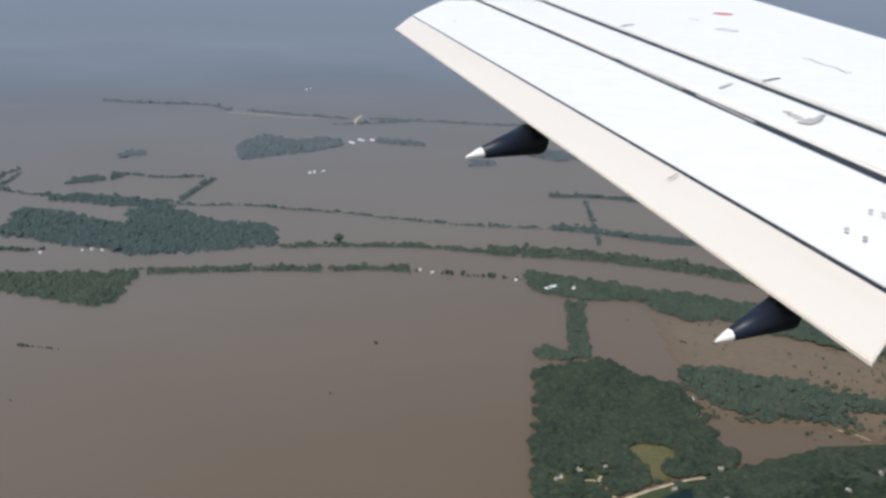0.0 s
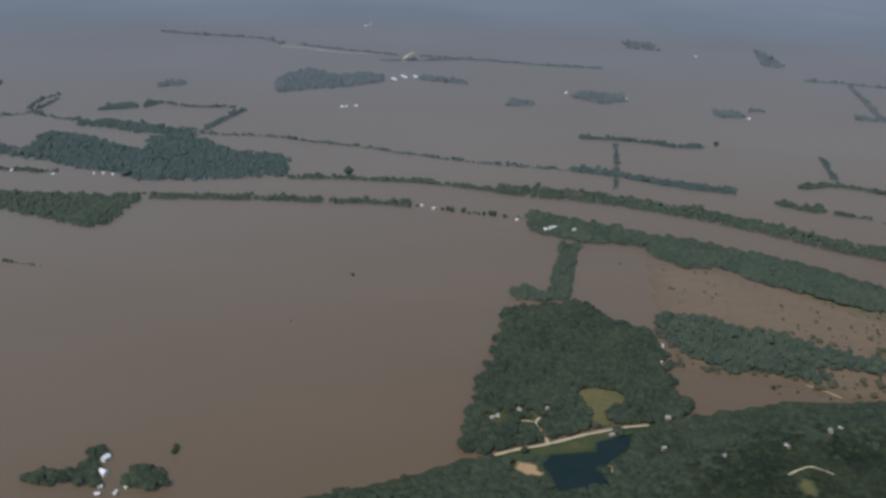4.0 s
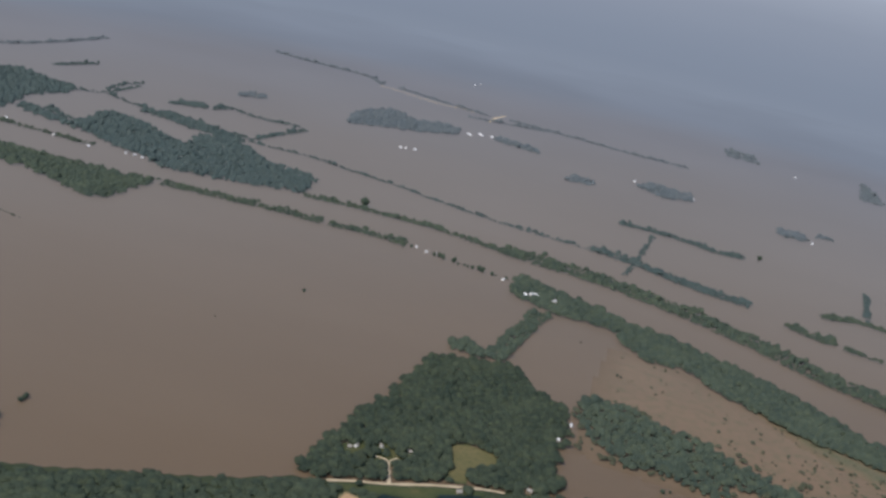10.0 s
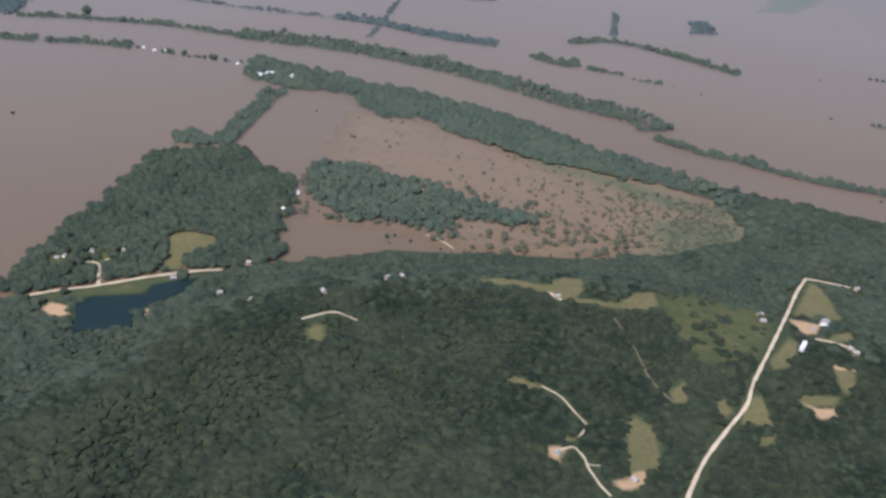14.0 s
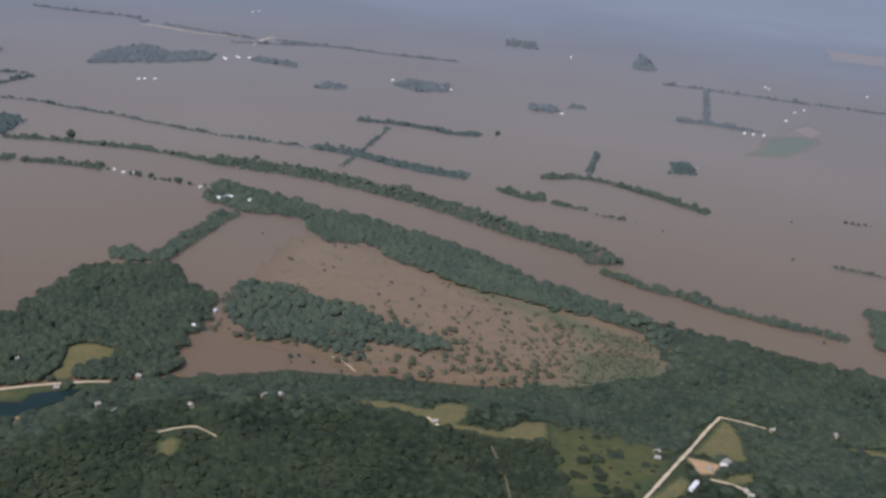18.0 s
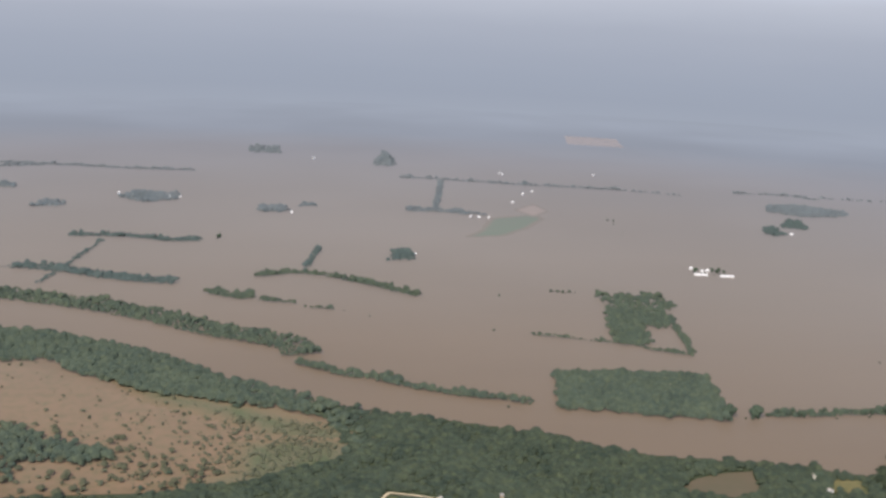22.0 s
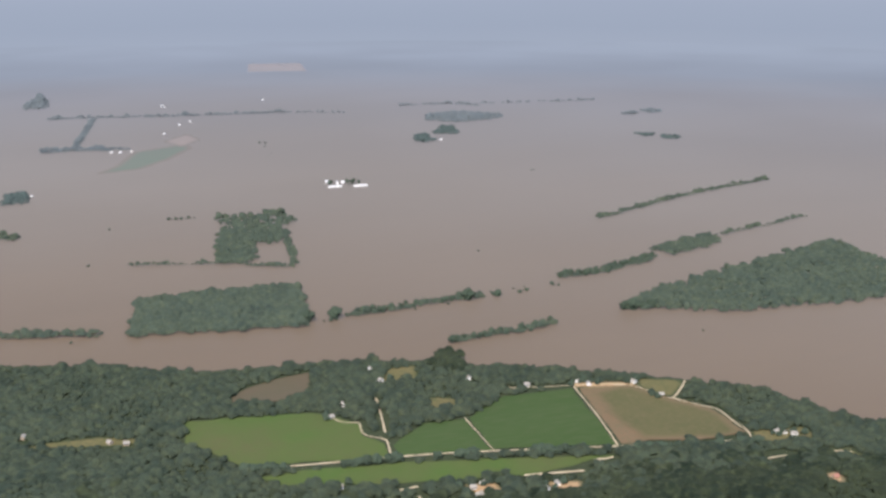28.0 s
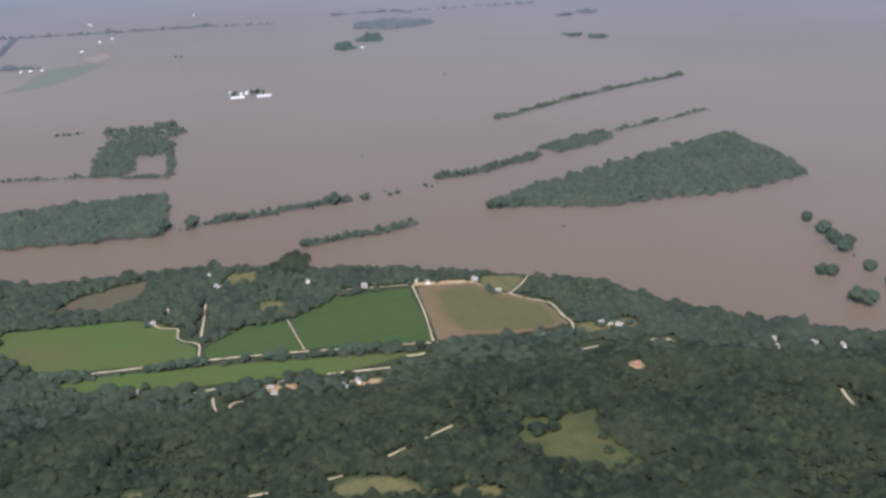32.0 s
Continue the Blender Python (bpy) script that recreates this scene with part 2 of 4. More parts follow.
def land_z(x, y):
    x, y = np.asarray(x, float), np.asarray(y, float)
    d = np.interp(x, SHORE_X, SHORE_Y) - y
    h = np.interp(x, FOOT_X, FOOT_Y) - y
    plain = 0.6 * smooth((d + 6) / 14) + 6.5 * smooth((x - 1020) / 120) * smooth((d - 40) / 160)
    top = np.interp(x, [-100, 150, 440, 630, 760, 850, 1020, 1250, 1500], [14, 18, 29, 27, 12, 4, 6, 13, 19])
    hill = smooth(h / 85) * (1 - 0.4 * smooth((h - 110) / 160)) * (top + np.minimum(top * 0.22, 4) * (np.sin(x / 61 + 1.3) * np.cos(y / 53) + 0.7 * np.sin(x / 29 - y / 37)))
    return np.where(d < -6, -1.5, plain + hill)


def inside(poly, x, y):
    r = np.zeros(len(x), bool)
    n = len(poly)
    for i in range(n):
        (x1, y1), (x2, y2) = poly[i], poly[(i + 1) % n]
        if y1 == y2:
            continue
        c = (y1 > y) != (y2 > y)
        r ^= c & (x < (x2 - x1) * (y - y1) / (y2 - y1) + x1)
    return r


def near_line(line, x, y, w):
    r = np.zeros(len(x), bool)
    for (x1, y1), (x2, y2) in zip(line, line[1:]):
        dx, dy = x2 - x1, y2 - y1
        s = np.clip(((x - x1) * dx + (y - y1) * dy) / (dx * dx + dy * dy + 1e-9), 0, 1)
        r |= np.hypot(x - x1 - s * dx, y - y1 - s * dy) < w
    return r


# water sheet to the horizon, and the near land as one sheet that rises out of it
water = new("water", mesh_of("water", [(-9000, -9000, 0), (9000, -9000, 0), (9000, 9000, 0), (-9000, 9000, 0)], [(0, 1, 2, 3)], WATER))
tagged(water, "wide sheet of muddy brown flood water", "water", kind="structure")

gx, gy = np.meshgrid(np.arange(-900, 2601, 7.0), np.arange(-400, 1121, 7.0))
gz = land_z(gx, gy)
nx, ny = gx.shape[1], gx.shape[0]
idx = np.arange(nx * ny).reshape(ny, nx)
quads = np.stack([idx[:-1, :-1], idx[:-1, 1:], idx[1:, 1:], idx[1:, :-1]], -1).reshape(-1, 4)
keep = (gz.ravel()[quads] > -1.4).any(1)
ground = new("ground", mesh_of("ground", np.stack([gx, gy, gz], -1).reshape(-1, 3), quads[keep].tolist(), SOIL, True))
tagged(ground, "dark wooded bluff and bottom land above the water", "ground", kind="structure")


def patch(name, poly, mat, label, lift=0.5, level=None, cuts=3):
    """A sheet of field, water or meadow draped over the land inside an outline."""
    bm = bmesh.new()
    f = bm.faces.new([bm.verts.new((x, y, 0)) for x, y in poly])
    bmesh.ops.triangulate(bm, faces=[f])
    for _ in range(cuts):
        bmesh.ops.subdivide_edges(bm, edges=[e for e in bm.edges if e.calc_length() > 12], cuts=1)
    bmesh.ops.triangulate(bm, faces=bm.faces)
    for v in bm.verts:
        wob = noise.noise((v.co.x * 0.05, v.co.y * 0.05, 3.0)) * 3.0
        v.co.x += wob
        v.co.y += noise.noise((v.co.x * 0.05, v.co.y * 0.05, 9.0)) * 3.0
        v.co.z = lift + (max(float(land_z(v.co.x, v.co.y)), 0) if level is None else level)
    for fc in bm.faces:
        if fc.normal.z < 0:
            fc.normal_flip()
    me = bpy.data.meshes.new(name)
    bm.to_mesh(me)
    bm.free()
    me.materials.append(mat)
    return tagged(new(name, me), label, name.replace("_", " "), kind="structure")


def cover(name, poly, mat, label, lift=0.12, cell=6.0, level=0.0):
    """A thin ground cover inside an outline, with the way to its border stored on it."""
    q = np.array(poly, float)
    x, y = np.meshgrid(np.arange(q[:, 0].min(), q[:, 0].max() + cell, cell), np.arange(q[:, 1].min(), q[:, 1].max() + cell, cell))
    idx_ = np.arange(x.size).reshape(x.shape)
    x, y = x.ravel(), y.ravel()
    far = np.full(x.size, 1e9)
    for (x1, y1), (x2, y2) in zip(poly, [*poly[1:], poly[0]]):
        dx, dy = x2 - x1, y2 - y1
        t = np.clip(((x - x1) * dx + (y - y1) * dy) / (dx * dx + dy * dy + 1e-9), 0, 1)
        far = np.minimum(far, np.hypot(x - x1 - t * dx, y - y1 - t * dy))
    far = np.where(inside(poly, x, y), far, -far)
    q4 = np.stack([idx_[:-1, :-1], idx_[:-1, 1:], idx_[1:, 1:], idx_[1:, :-1]], -1).reshape(-1, 4)
    q4 = q4[(far[q4] > 0).any(1)]
    z = lift + (np.maximum(land_z(x, y), 0) if level is None else np.full(x.size, level))
    me = mesh_of(name, np.stack([x, y, z], -1), q4.tolist(), mat)
    me.attributes.new("border", "FLOAT", "POINT").data.foreach_set("value", np.maximum(far, 0).astype(np.float32))
    return tagged(new(name, me), label, name.replace("_", " "), kind="structure")


def curve_points(line, step=5.0):
    """Points along a smooth line through the given ones."""
    p = [Vector((x, y)) for x, y in line]
    p = [p[0] * 2 - p[1], *p, p[-1] * 2 - p[-2]]
    out = []
    for a, b, c, d in zip(p, p[1:], p[2:], p[3:]):
        n = max(2, int((c - b).length / step))
        for i in range(n):
            t = i / n
            out.append(0.5 * (2 * b + (c - a) * t + (2 * a - 5 * b + 4 * c - d) * t * t + (3 * b - a - 3 * c + d) * t ** 3))
    return [*out, p[-2]]


def road(line, width, mat=GRAVEL, label="pale gravel country road", name="road", lift=0.8):
    q = curve_points(line)
    verts, faces = [], []
    for i, v in enumerate(q):
        d = (q[min(i + 1, len(q) - 1)] - q[max(i - 1, 0)]).normalized()
        n = Vector((-d.y, d.x)) * width * (0.5 + 0.08 * math.sin(i * 1.7) + 0.06 * math.sin(i * 0.61))
        for s in (-1, 1):
            w = v + n * s
            verts.append((w.x, w.y, max(float(land_z(w.x, w.y)), 0) + lift))
    for i in range(len(q) - 1):
        faces.append((2 * i, 2 * i + 2, 2 * i + 3, 2 * i + 1))
    return tagged(new(name, mesh_of(name, verts, faces, mat)), label, name, kind="structure")


# ---- trees ----
rng = np.random.default_rng(7)
HOUSES_WATER = [(-593, 1525), (-494, 1502), (-427, 1491), (-371, 1505), (-358, 1509), (-342, 1504), (-47, 2028), (-38, 2037), (-20, 2042), (158, 1415), (145, 1413), (128, 1424), (263, 1382), (508, 2261), (546, 2248), (489, 2264), (527, 2258), (427, 2271), (1324, 2640), (1148, 2085), (1164, 2078), (1185, 2080), (1320, 2659), (1347, 2394), (1317, 2358), (1270, 2249), (1573, 2661), (1767, 1967), (1782, 1959), (1836, 2036), (-82, 3108), (-70, 3140), (845, 2840), (382, 949), (392, 988), (556, 2238), (534, 2238), (787, 2096), (997, 1757)]
HOUSES_FARM = [(-111, 729), (-106, 708)]
HOUSES_ROOFS = [(299, 1342), (307, 1351), (314, 1351), (340, 1346)]
HOUSES_HILL = [(626, 760), (490, 774), (502, 782), (368, 837), (353, 782), (388, 725), (442, 740), (804, 781), (805, 793), (845, 776), (869, 751), (871, 746), (915, 862), (970, 864), (1034, 827), (1046, 819), (311, 801), (610, 581), (657, 557)]
HOUSES_FIELD = [(1208, 796), (1272, 889), (1273, 859), (1391, 799), (1437, 787), (1443, 779), (1483, 768), (1490, 734), (1530, 632), (1536, 629), (1656, 535), (1633, 554), (1625, 541), (1672, 522), (1541, 623), (1268, 640), (1268, 629), (1326, 621), (1315, 618), (1180, 678), (1277, 643), (1349, 833), (1225, 818)]
BARNS, SHEDS, TRAILER = [(1460, 1633), (1501, 1623), (42, 2336), (64, 2367), (93, 2368)], [(1457, 1671), (1471, 1656), (1480, 1656)], [(827, 746)]
CLEARED_FOR_VIEW = HOUSES_FARM + HOUSES_ROOFS + HOUSES_HILL + HOUSES_FIELD + TRAILER + HOUSES_WATER + [(207, 824), (212, 828), (232, 840), (258, 845)]
PHI = (1 + 5 ** 0.5) / 2
ICO_V = np.array([(-1, PHI, 0), (1, PHI, 0), (-1, -PHI, 0), (1, -PHI, 0), (0, -1, PHI), (0, 1, PHI), (0, -1, -PHI), (0, 1, -PHI), (PHI, 0, -1), (PHI, 0, 1), (-PHI, 0, -1), (-PHI, 0, 1)]) / math.hypot(1, PHI)
ICO_F = np.array([(0, 11, 5), (0, 5, 1), (0, 1, 7), (0, 7, 10), (0, 10, 11), (1, 5, 9), (5, 11, 4), (11, 10, 2), (10, 7, 6), (7, 1, 8), (3, 9, 4), (3, 4, 2), (3, 2, 6), (3, 6, 8), (3, 8, 9), (4, 9, 5), (2, 4, 11), (6, 2, 10), (8, 6, 7), (9, 8, 1)])


def crown(lumps):
    """Vertices and triangles of a crown one unit wide and high, out of uneven clumps."""
    vs, fs = [], []
    for k in range(lumps):
        a = 2 * math.pi * (k + rng.uniform(-0.3, 0.3)) / max(lumps - 1, 1)
        top = k == lumps - 1
        c = np.array([0, 0, 0.61]) if top else np.array([0.27 * math.cos(a), 0.27 * math.sin(a), rng.uniform(0.42, 0.54)])
        r = rng.uniform(0.32, 0.41)
        q_ = np.linalg.qr(rng.normal(size=(3, 3)))[0]
        v = ICO_V @ q_
        v = v * r * rng.uniform(0.8, 1.18, (12, 1)) * (1, 1, 0.85) + c
        up = np.cross(v[ICO_F[:, 1]] - v[ICO_F[:, 0]], v[ICO_F[:, 2]] - v[ICO_F[:, 0]])
        flip = np.einsum("ij,ij->i", up, v[ICO_F].mean(1) - c) < 0
        tri = np.where(flip[:, None], ICO_F[:, ::-1], ICO_F)
        steep = np.where(flip, -up[:, 2], up[:, 2]) / np.linalg.norm(up, axis=1)
        fs.append(tri[steep > -0.35] + 12 * k)
        vs.append(v)
    return np.concatenate(vs), np.concatenate(fs)


def leafy(clumps):
    """A single tree's crown: many small uneven clumps through an egg-shaped space, with gaps."""
    vs, fs = [], []
    for k in range(clumps):
        d = rng.normal(size=3)
        d /= np.linalg.norm(d)
        c = d * (0.33, 0.33, 0.32) * rng.uniform(0.45, 1.0) + (0, 0, 0.56)
        v = ICO_V @ np.linalg.qr(rng.normal(size=(3, 3)))[0] * rng.uniform(0.13, 0.22) * rng.uniform(0.7, 1.3, (12, 1)) + c
        vs.append(v)
        fs.append(ICO_F + 12 * k)
    return np.concatenate(vs), np.concatenate(fs)


CROWNS = {n: [crown(n) for _ in range(10)] for n in (3, 4, 6)}


def tree_mass(name, x, y, size, lumps, mat, label, base=None, sink=0.0, tall=1.0, flat=0.62):
    """One mesh of many crowns at the given places."""
    # trees are cut mainly on the camera's side, so houses show in its view
    yard = np.ones(len(x), bool)
    for px, py in CLEARED_FOR_VIEW:
        yard &= ~((np.abs(x - px) < 4.5) & (y < py + 5) & (y > py - 13))
    size = np.broadcast_to(size, x.shape)[yard]
    x, y = x[yard], y[yard]
    n = len(x)
    if n == 0:
        return None
    which, ang = rng.integers(0, 10, n), rng.uniform(0, 2 * math.pi, n)
    wide = size * rng.uniform(0.75, 1.25, n)
    high = wide * rng.uniform(0.75, 1.05, n) * tall * np.where(rng.random(n) < 0.09, 1.25, 1.0)
    z = np.maximum(land_z(x, y), 0) if base is None else np.full(n, base)
    V, F, at = [], [], 0
    for k in range(10):
        s = np.where(which == k)[0]
        if not len(s):
            continue
        v, f = CROWNS[lumps][k]
        c, sn = np.cos(ang[s])[:, None], np.sin(ang[s])[:, None]
        w = wide[s][:, None]
        X = (v[:, 0] * c - v[:, 1] * sn) * w + x[s][:, None]
        Y = (v[:, 0] * sn + v[:, 1] * c) * w + y[s][:, None]
        lift = np.where(v[:, 2] > 0.45, 0.40 + (v[:, 2] - 0.45) * flat, v[:, 2] * 0.95 - 0.03)  # flat-topped crowns
        Z = (lift - sink) * high[s][:, None] * 1.1 + z[s][:, None]
        V.append(np.stack([X, Y, Z], -1).reshape(-1, 3))
        F.append((f[None] + (np.arange(len(s)) * len(v))[:, None, None] + at).reshape(-1, 3))
        at += len(s) * len(v)
    V, F = np.concatenate(V), np.concatenate(F)
    me = bpy.data.meshes.new(name)
    me.vertices.add(len(V))
    me.vertices.foreach_set("co", V.astype(np.float32).ravel())
    me.loops.add(3 * len(F))
    me.loops.foreach_set("vertex_index", F.astype(np.int32).ravel())
    me.polygons.add(len(F))
    me.polygons.foreach_set("loop_start", (3 * np.arange(len(F))).astype(np.int32))
    me.polygons.foreach_set("use_smooth", np.ones(len(F), bool))
    me.update(calc_edges=True)
    me.materials.append(mat)
    return tagged(new(name, me), label, "trees", kind="stuff")


def fill(poly, gap, ragged=3.0):
    """Jittered places inside an outline."""
    p = np.array(poly, float)
    (x0, y0), (x1, y1) = p.min(0) - 2, p.max(0) + 2
    x, y = np.meshgrid(np.arange(x0, x1, gap), np.arange(y0, y1, gap))
    x = (x + gap * 0.5 * (np.arange(x.shape[0]) % 2)[:, None]).ravel()
    y = y.ravel()
    x, y = x + rng.uniform(-0.4, 0.4, x.size) * gap, y + rng.uniform(-0.4, 0.4, x.size) * gap
    k = inside(poly, x + ragged * (np.sin(y * 0.19 + x * 0.07) + 0.6 * np.sin(y * 0.07 + 2)) + rng.uniform(-1.5, 1.5, x.size), y + ragged * (np.sin(x * 0.23 - y * 0.05) + 0.6 * np.sin(x * 0.06)) + rng.uniform(-1.5, 1.5, x.size))
    return x[k], y[k]


def tree_line(line, width, gap, thin=0.15, models=None):
    """Single trees along a line."""
    for v in curve_points(line, gap):
        if rng.random() > thin:
            x, y = v.x + rng.uniform(-1.5, 1.5), v.y + width * rng.random()
            plant(models or MODELS, float(x), float(y), max(0.0, float(land_z(x, y))))


def wood(poly, size=6.8, gap=4.5, holes=(), lines=(), label="flooded wood of dense green trees", lumps=3, thin=0.0, mat=None, glade=None):
    mid = sum(q[1] for q in poly) / len(poly)
    if mid > 1450:
        size, gap = size * 1.12, gap * 1.22
    x, y = fill(poly, gap)
    k = rng.random(len(x)) >= thin
    if glade:
        k &= ~(inside(glade, x, y) & (rng.random(len(x)) < 0.6))
    for h in holes:
        k &= ~inside(h, x, y)
    for ln, w in lines:
        k &= ~near_line(ln, x, y, w)
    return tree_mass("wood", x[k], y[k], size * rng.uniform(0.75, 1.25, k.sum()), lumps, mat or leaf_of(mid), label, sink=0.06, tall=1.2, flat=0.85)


def tree_row(line, width, size=6.2, gap=3.8, label="row of green trees standing in flood water", lumps=3, thin=0.1):
    if line[0][1] > 1450:
        size, width = size * 1.12, width * 1.15
    q = curve_points(line, gap)
    rows = max(1, round(width / gap))
    x, y = [], []
    for i, v in enumerate(q):
        d = (q[min(i + 1, len(q) - 1)] - q[max(i - 1, 0)]).normalized()
        dens = 0.55 + 0.45 * math.sin(i * 0.37) * math.sin(i * 0.113 + 1)
        for r in range(rows):
            if rng.random() < thin + (0.35 * (1 - dens) if rows > 1 and r in (0, rows - 1) else 0):
                continue
            o = (r + 0.5) / rows * width + rng.uniform(-1, 1)
            x.append(v.x - d.y * o + rng.uniform(-1, 1))
            y.append(v.y + d.x * o + rng.uniform(-1, 1))
    x, y = np.array(x), np.array(y)
    s = size * (0.78 + 0.22 * np.sin(x * 0.11) * np.cos(y * 0.09)) * rng.uniform(0.5, 1.4, len(x))
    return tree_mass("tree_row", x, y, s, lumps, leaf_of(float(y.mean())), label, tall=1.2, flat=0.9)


# ---- single trees ----
def box(bm, x0, x1, y0, y1, z0, z1):
    v = [bm.verts.new((x, y, z)) for z in (z0, z1) for y in (y0, y1) for x in (x0, x1)]
    for f in ((0, 2, 3, 1), (4, 5, 7, 6), (0, 1, 5, 4), (2, 6, 7, 3), (0, 4, 6, 2), (1, 3, 7, 5)):
        bm.faces.new([v[i] for i in f])


def tree(size, label, lumps=18, name="tree", group="single trees in the flood", tall=1.0, leaf=LEAF_ONE):
    """A tree: tapered trunk with limbs, and a crown of uneven clumps."""
    root = tagged(new(name), label, "bush" if name == "bush" else "tree", group)
    bm = bmesh.new()
    bmesh.ops.create_cone(bm, segments=7, radius1=size * 0.05, radius2=size * 0.025, depth=size * 0.6, matrix=Matrix.Translation((0, 0, size * 0.22)))
    for k in range(4):
        a = k * 1.6 + rng.uniform(0, 0.6)
        d = Vector((math.cos(a) * 0.7, math.sin(a) * 0.7, 0.8)).normalized()
        m = Matrix.Translation((d * size * 0.18 + Vector((0, 0, size * 0.32)))) @ d.to_track_quat("Z", "Y").to_matrix().to_4x4()
        bmesh.ops.create_cone(bm, segments=5, radius1=size * 0.022, radius2=size * 0.008, depth=size * 0.36, matrix=m)
    part("trunk", bm, BARK, root)
    vs, fs = leafy(lumps)
    me = mesh_of("crown", (vs * (size * 1.1, size * 1.1, size * tall) - (0, 0, size * 0.13)), fs.tolist(), leaf, True)
    c = new("crown", me)
    c.parent = root
    return root


MODELS = [tree(s, "lone leafy tree standing in brown flood water") for s in (2.4, 3.2, 4.0, 5.2)]
BIG = [tree(s, "large round green tree standing in flood water", 40) for s in (10.0, 13.0, 16.0)]
BUSH = [tree(s, "small half drowned bush on brown scrubland", 10, "bush", leaf=LEAF_DULL) for s in (2.0, 2.8, 3.8, 4.8)]
HEDGE = [tree(s, "dark green hedgerow tree beside a gravel road", 26, group="hedgerow trees along the road") for s in (6.2, 8.0, 9.6)]
YARD = [tree(s, "dark green shade tree beside a white house", 26, group="shade trees round the houses") for s in (5.5, 7.0)]
ROW = [tree(s, "tall leafy green tree in a flooded tree row", 26, group="trees of the flooded rows", tall=h) for s, h in ((4.6, 1.1), (6.0, 1.3), (7.2, 1.15), (8.4, 1.25))]
used = set()


def plant(models, x, y, z=0.0):
    m = models[int(rng.integers(0, len(models)))]
    at = pose(x, y, z, 0, 0, float(rng.uniform(0, 360)))
    if m.name in used:
        return copy_thing(m, at)
    used.add(m.name)
    m.matrix_basis = at
    return m



def avenue(line, width, gap, thin=0.08):
    """Single trees in ragged rows along a line, taller and closer in places."""
    q = curve_points(line, gap)
    for i, v in enumerate(q):
        d = (q[min(i + 1, len(q) - 1)] - q[max(i - 1, 0)]).normalized()
        for r in range(max(1, round(width / 7))):
            if rng.random() < thin + 0.22 * (math.sin(i * 0.41 + r) > 0.6):
                continue
            o = rng.uniform(0, width)
            plant(ROW, float(v.x - d.y * o + rng.uniform(-1.2, 1.2)), float(v.y + d.x * o + rng.uniform(-1.2, 1.2)))


# flooded woods beyond the water
wood([(-957, 1395), (-863, 1447), (-817, 1501), (-923, 1582), (-973, 1584), (-989, 1525), (-983, 1428)])
wood([(-1202, 1701), (-1079, 1730), (-1112, 1797), (-1221, 1833), (-1337, 1871)])
wood([(-827, 1634), (-812, 1655), (-843, 1714), (-926, 1835), (-947, 1916), (-964, 1962), (-1043, 2002), (-1109, 2014), (-1090, 1963), (-1035, 1898), (-936, 1788), (-887, 1700)])
wood([(-739, 1613), (-671, 1537), (-636, 1540), (-639, 1598), (-662, 1675), (-654, 1740), (-631, 1784), (-663, 1844), (-716, 1852), (-795, 1881), (-837, 1827), (-781, 1696)])
wood([(-628, 1606), (-552, 1576), (-482, 1563), (-416, 1532), (-347, 1511), (-296, 1480), (-217, 1496), (-140, 1517), (-89, 1537), (-91, 1635), (-143, 1652), (-198, 1666), (-259, 1724), (-312, 1754), (-340, 1713), (-331, 1637), (-365, 1645), (-448, 1712), (-511, 1728), (-523, 1674), (-505, 1587), (-588, 1623), (-637, 1642)])
wood([(-488, 1782), (-416, 1767), (-330, 1744), (-272, 1738), (-284, 1766), (-353, 1804), (-441, 1825), (-497, 1808)])
wood([(-482, 1909), (-425, 1931), (-445, 1967), (-485, 1945)])
wood([(-416, 1939), (-390, 1973), (-403, 2002), (-422, 1986)])
wood([(-633, 1405), (-593, 1384), (-540, 1359), (-488, 1331), (-449, 1308), (-428, 1318), (-393, 1303), (-339, 1280), (-300, 1266), (-282, 1285), (-277, 1340), (-270, 1393), (-271, 1412), (-318, 1398), (-381, 1396), (-464, 1392), (-522, 1393), (-619, 1424)])
wood([(-676, 1099), (-636, 1082), (-599, 1068), (-574, 1078), (-534, 1080), (-508, 1090), (-484, 1088), (-480, 1126), (-469, 1157), (-507, 1168), (-567, 1192), (-629, 1216), (-667, 1217), (-674, 1180), (-680, 1140)], thin=0.05)
wood([(-160, 688), (-104, 691), (-109, 727), (-117, 741), (-126, 733), (-123, 708), (-158, 701)], lumps=6, mat=LEAF_BANK_HAZE, label="green farmyard trees beside white houses in the flood")
wood([(-83, 695), (-68, 691), (-52, 696), (-62, 715), (-79, 719), (-86, 703)], lumps=6, mat=LEAF_BANK_HAZE, label="green farmyard trees beside white houses in the flood")
wood([(243, 1103), (277, 1092), (294, 1097), (285, 1109), (255, 1132), (240, 1121)], lumps=6)
BAND = [(392, 1025), (398, 1055), (416, 1072), (450, 1064), (490, 1045), (530, 1028), (572, 1000), (615, 977), (628, 955), (605, 946), (580, 954), (550, 957), (540, 940), (556, 918), (520, 924), (487, 943), (455, 933), (430, 948), (403, 985)]
fx, fy = fill([(385, 1000), (400, 1085), (500, 1060), (640, 1000), (700, 960), (740, 915), (690, 884), (620, 878), (560, 882), (500, 925), (440, 915), (395, 950)], 4.8, 3.0)
stand_ = inside(BAND, fx + rng.uniform(-5, 5, len(fx)), fy + rng.uniform(-5, 5, len(fx)))
k = np.array([rng.random() < (0.86 if b_ else 0.07 + 0.55 * max(0.0, noise.noise((a * 0.04, c * 0.05, 1.0)) + 0.5 * noise.noise((a * 0.13, c * 0.13, 4.0)))) for a, c, b_ in zip(fx, fy, stand_)])
k &= ~((fy < 922) & (fx < 515))
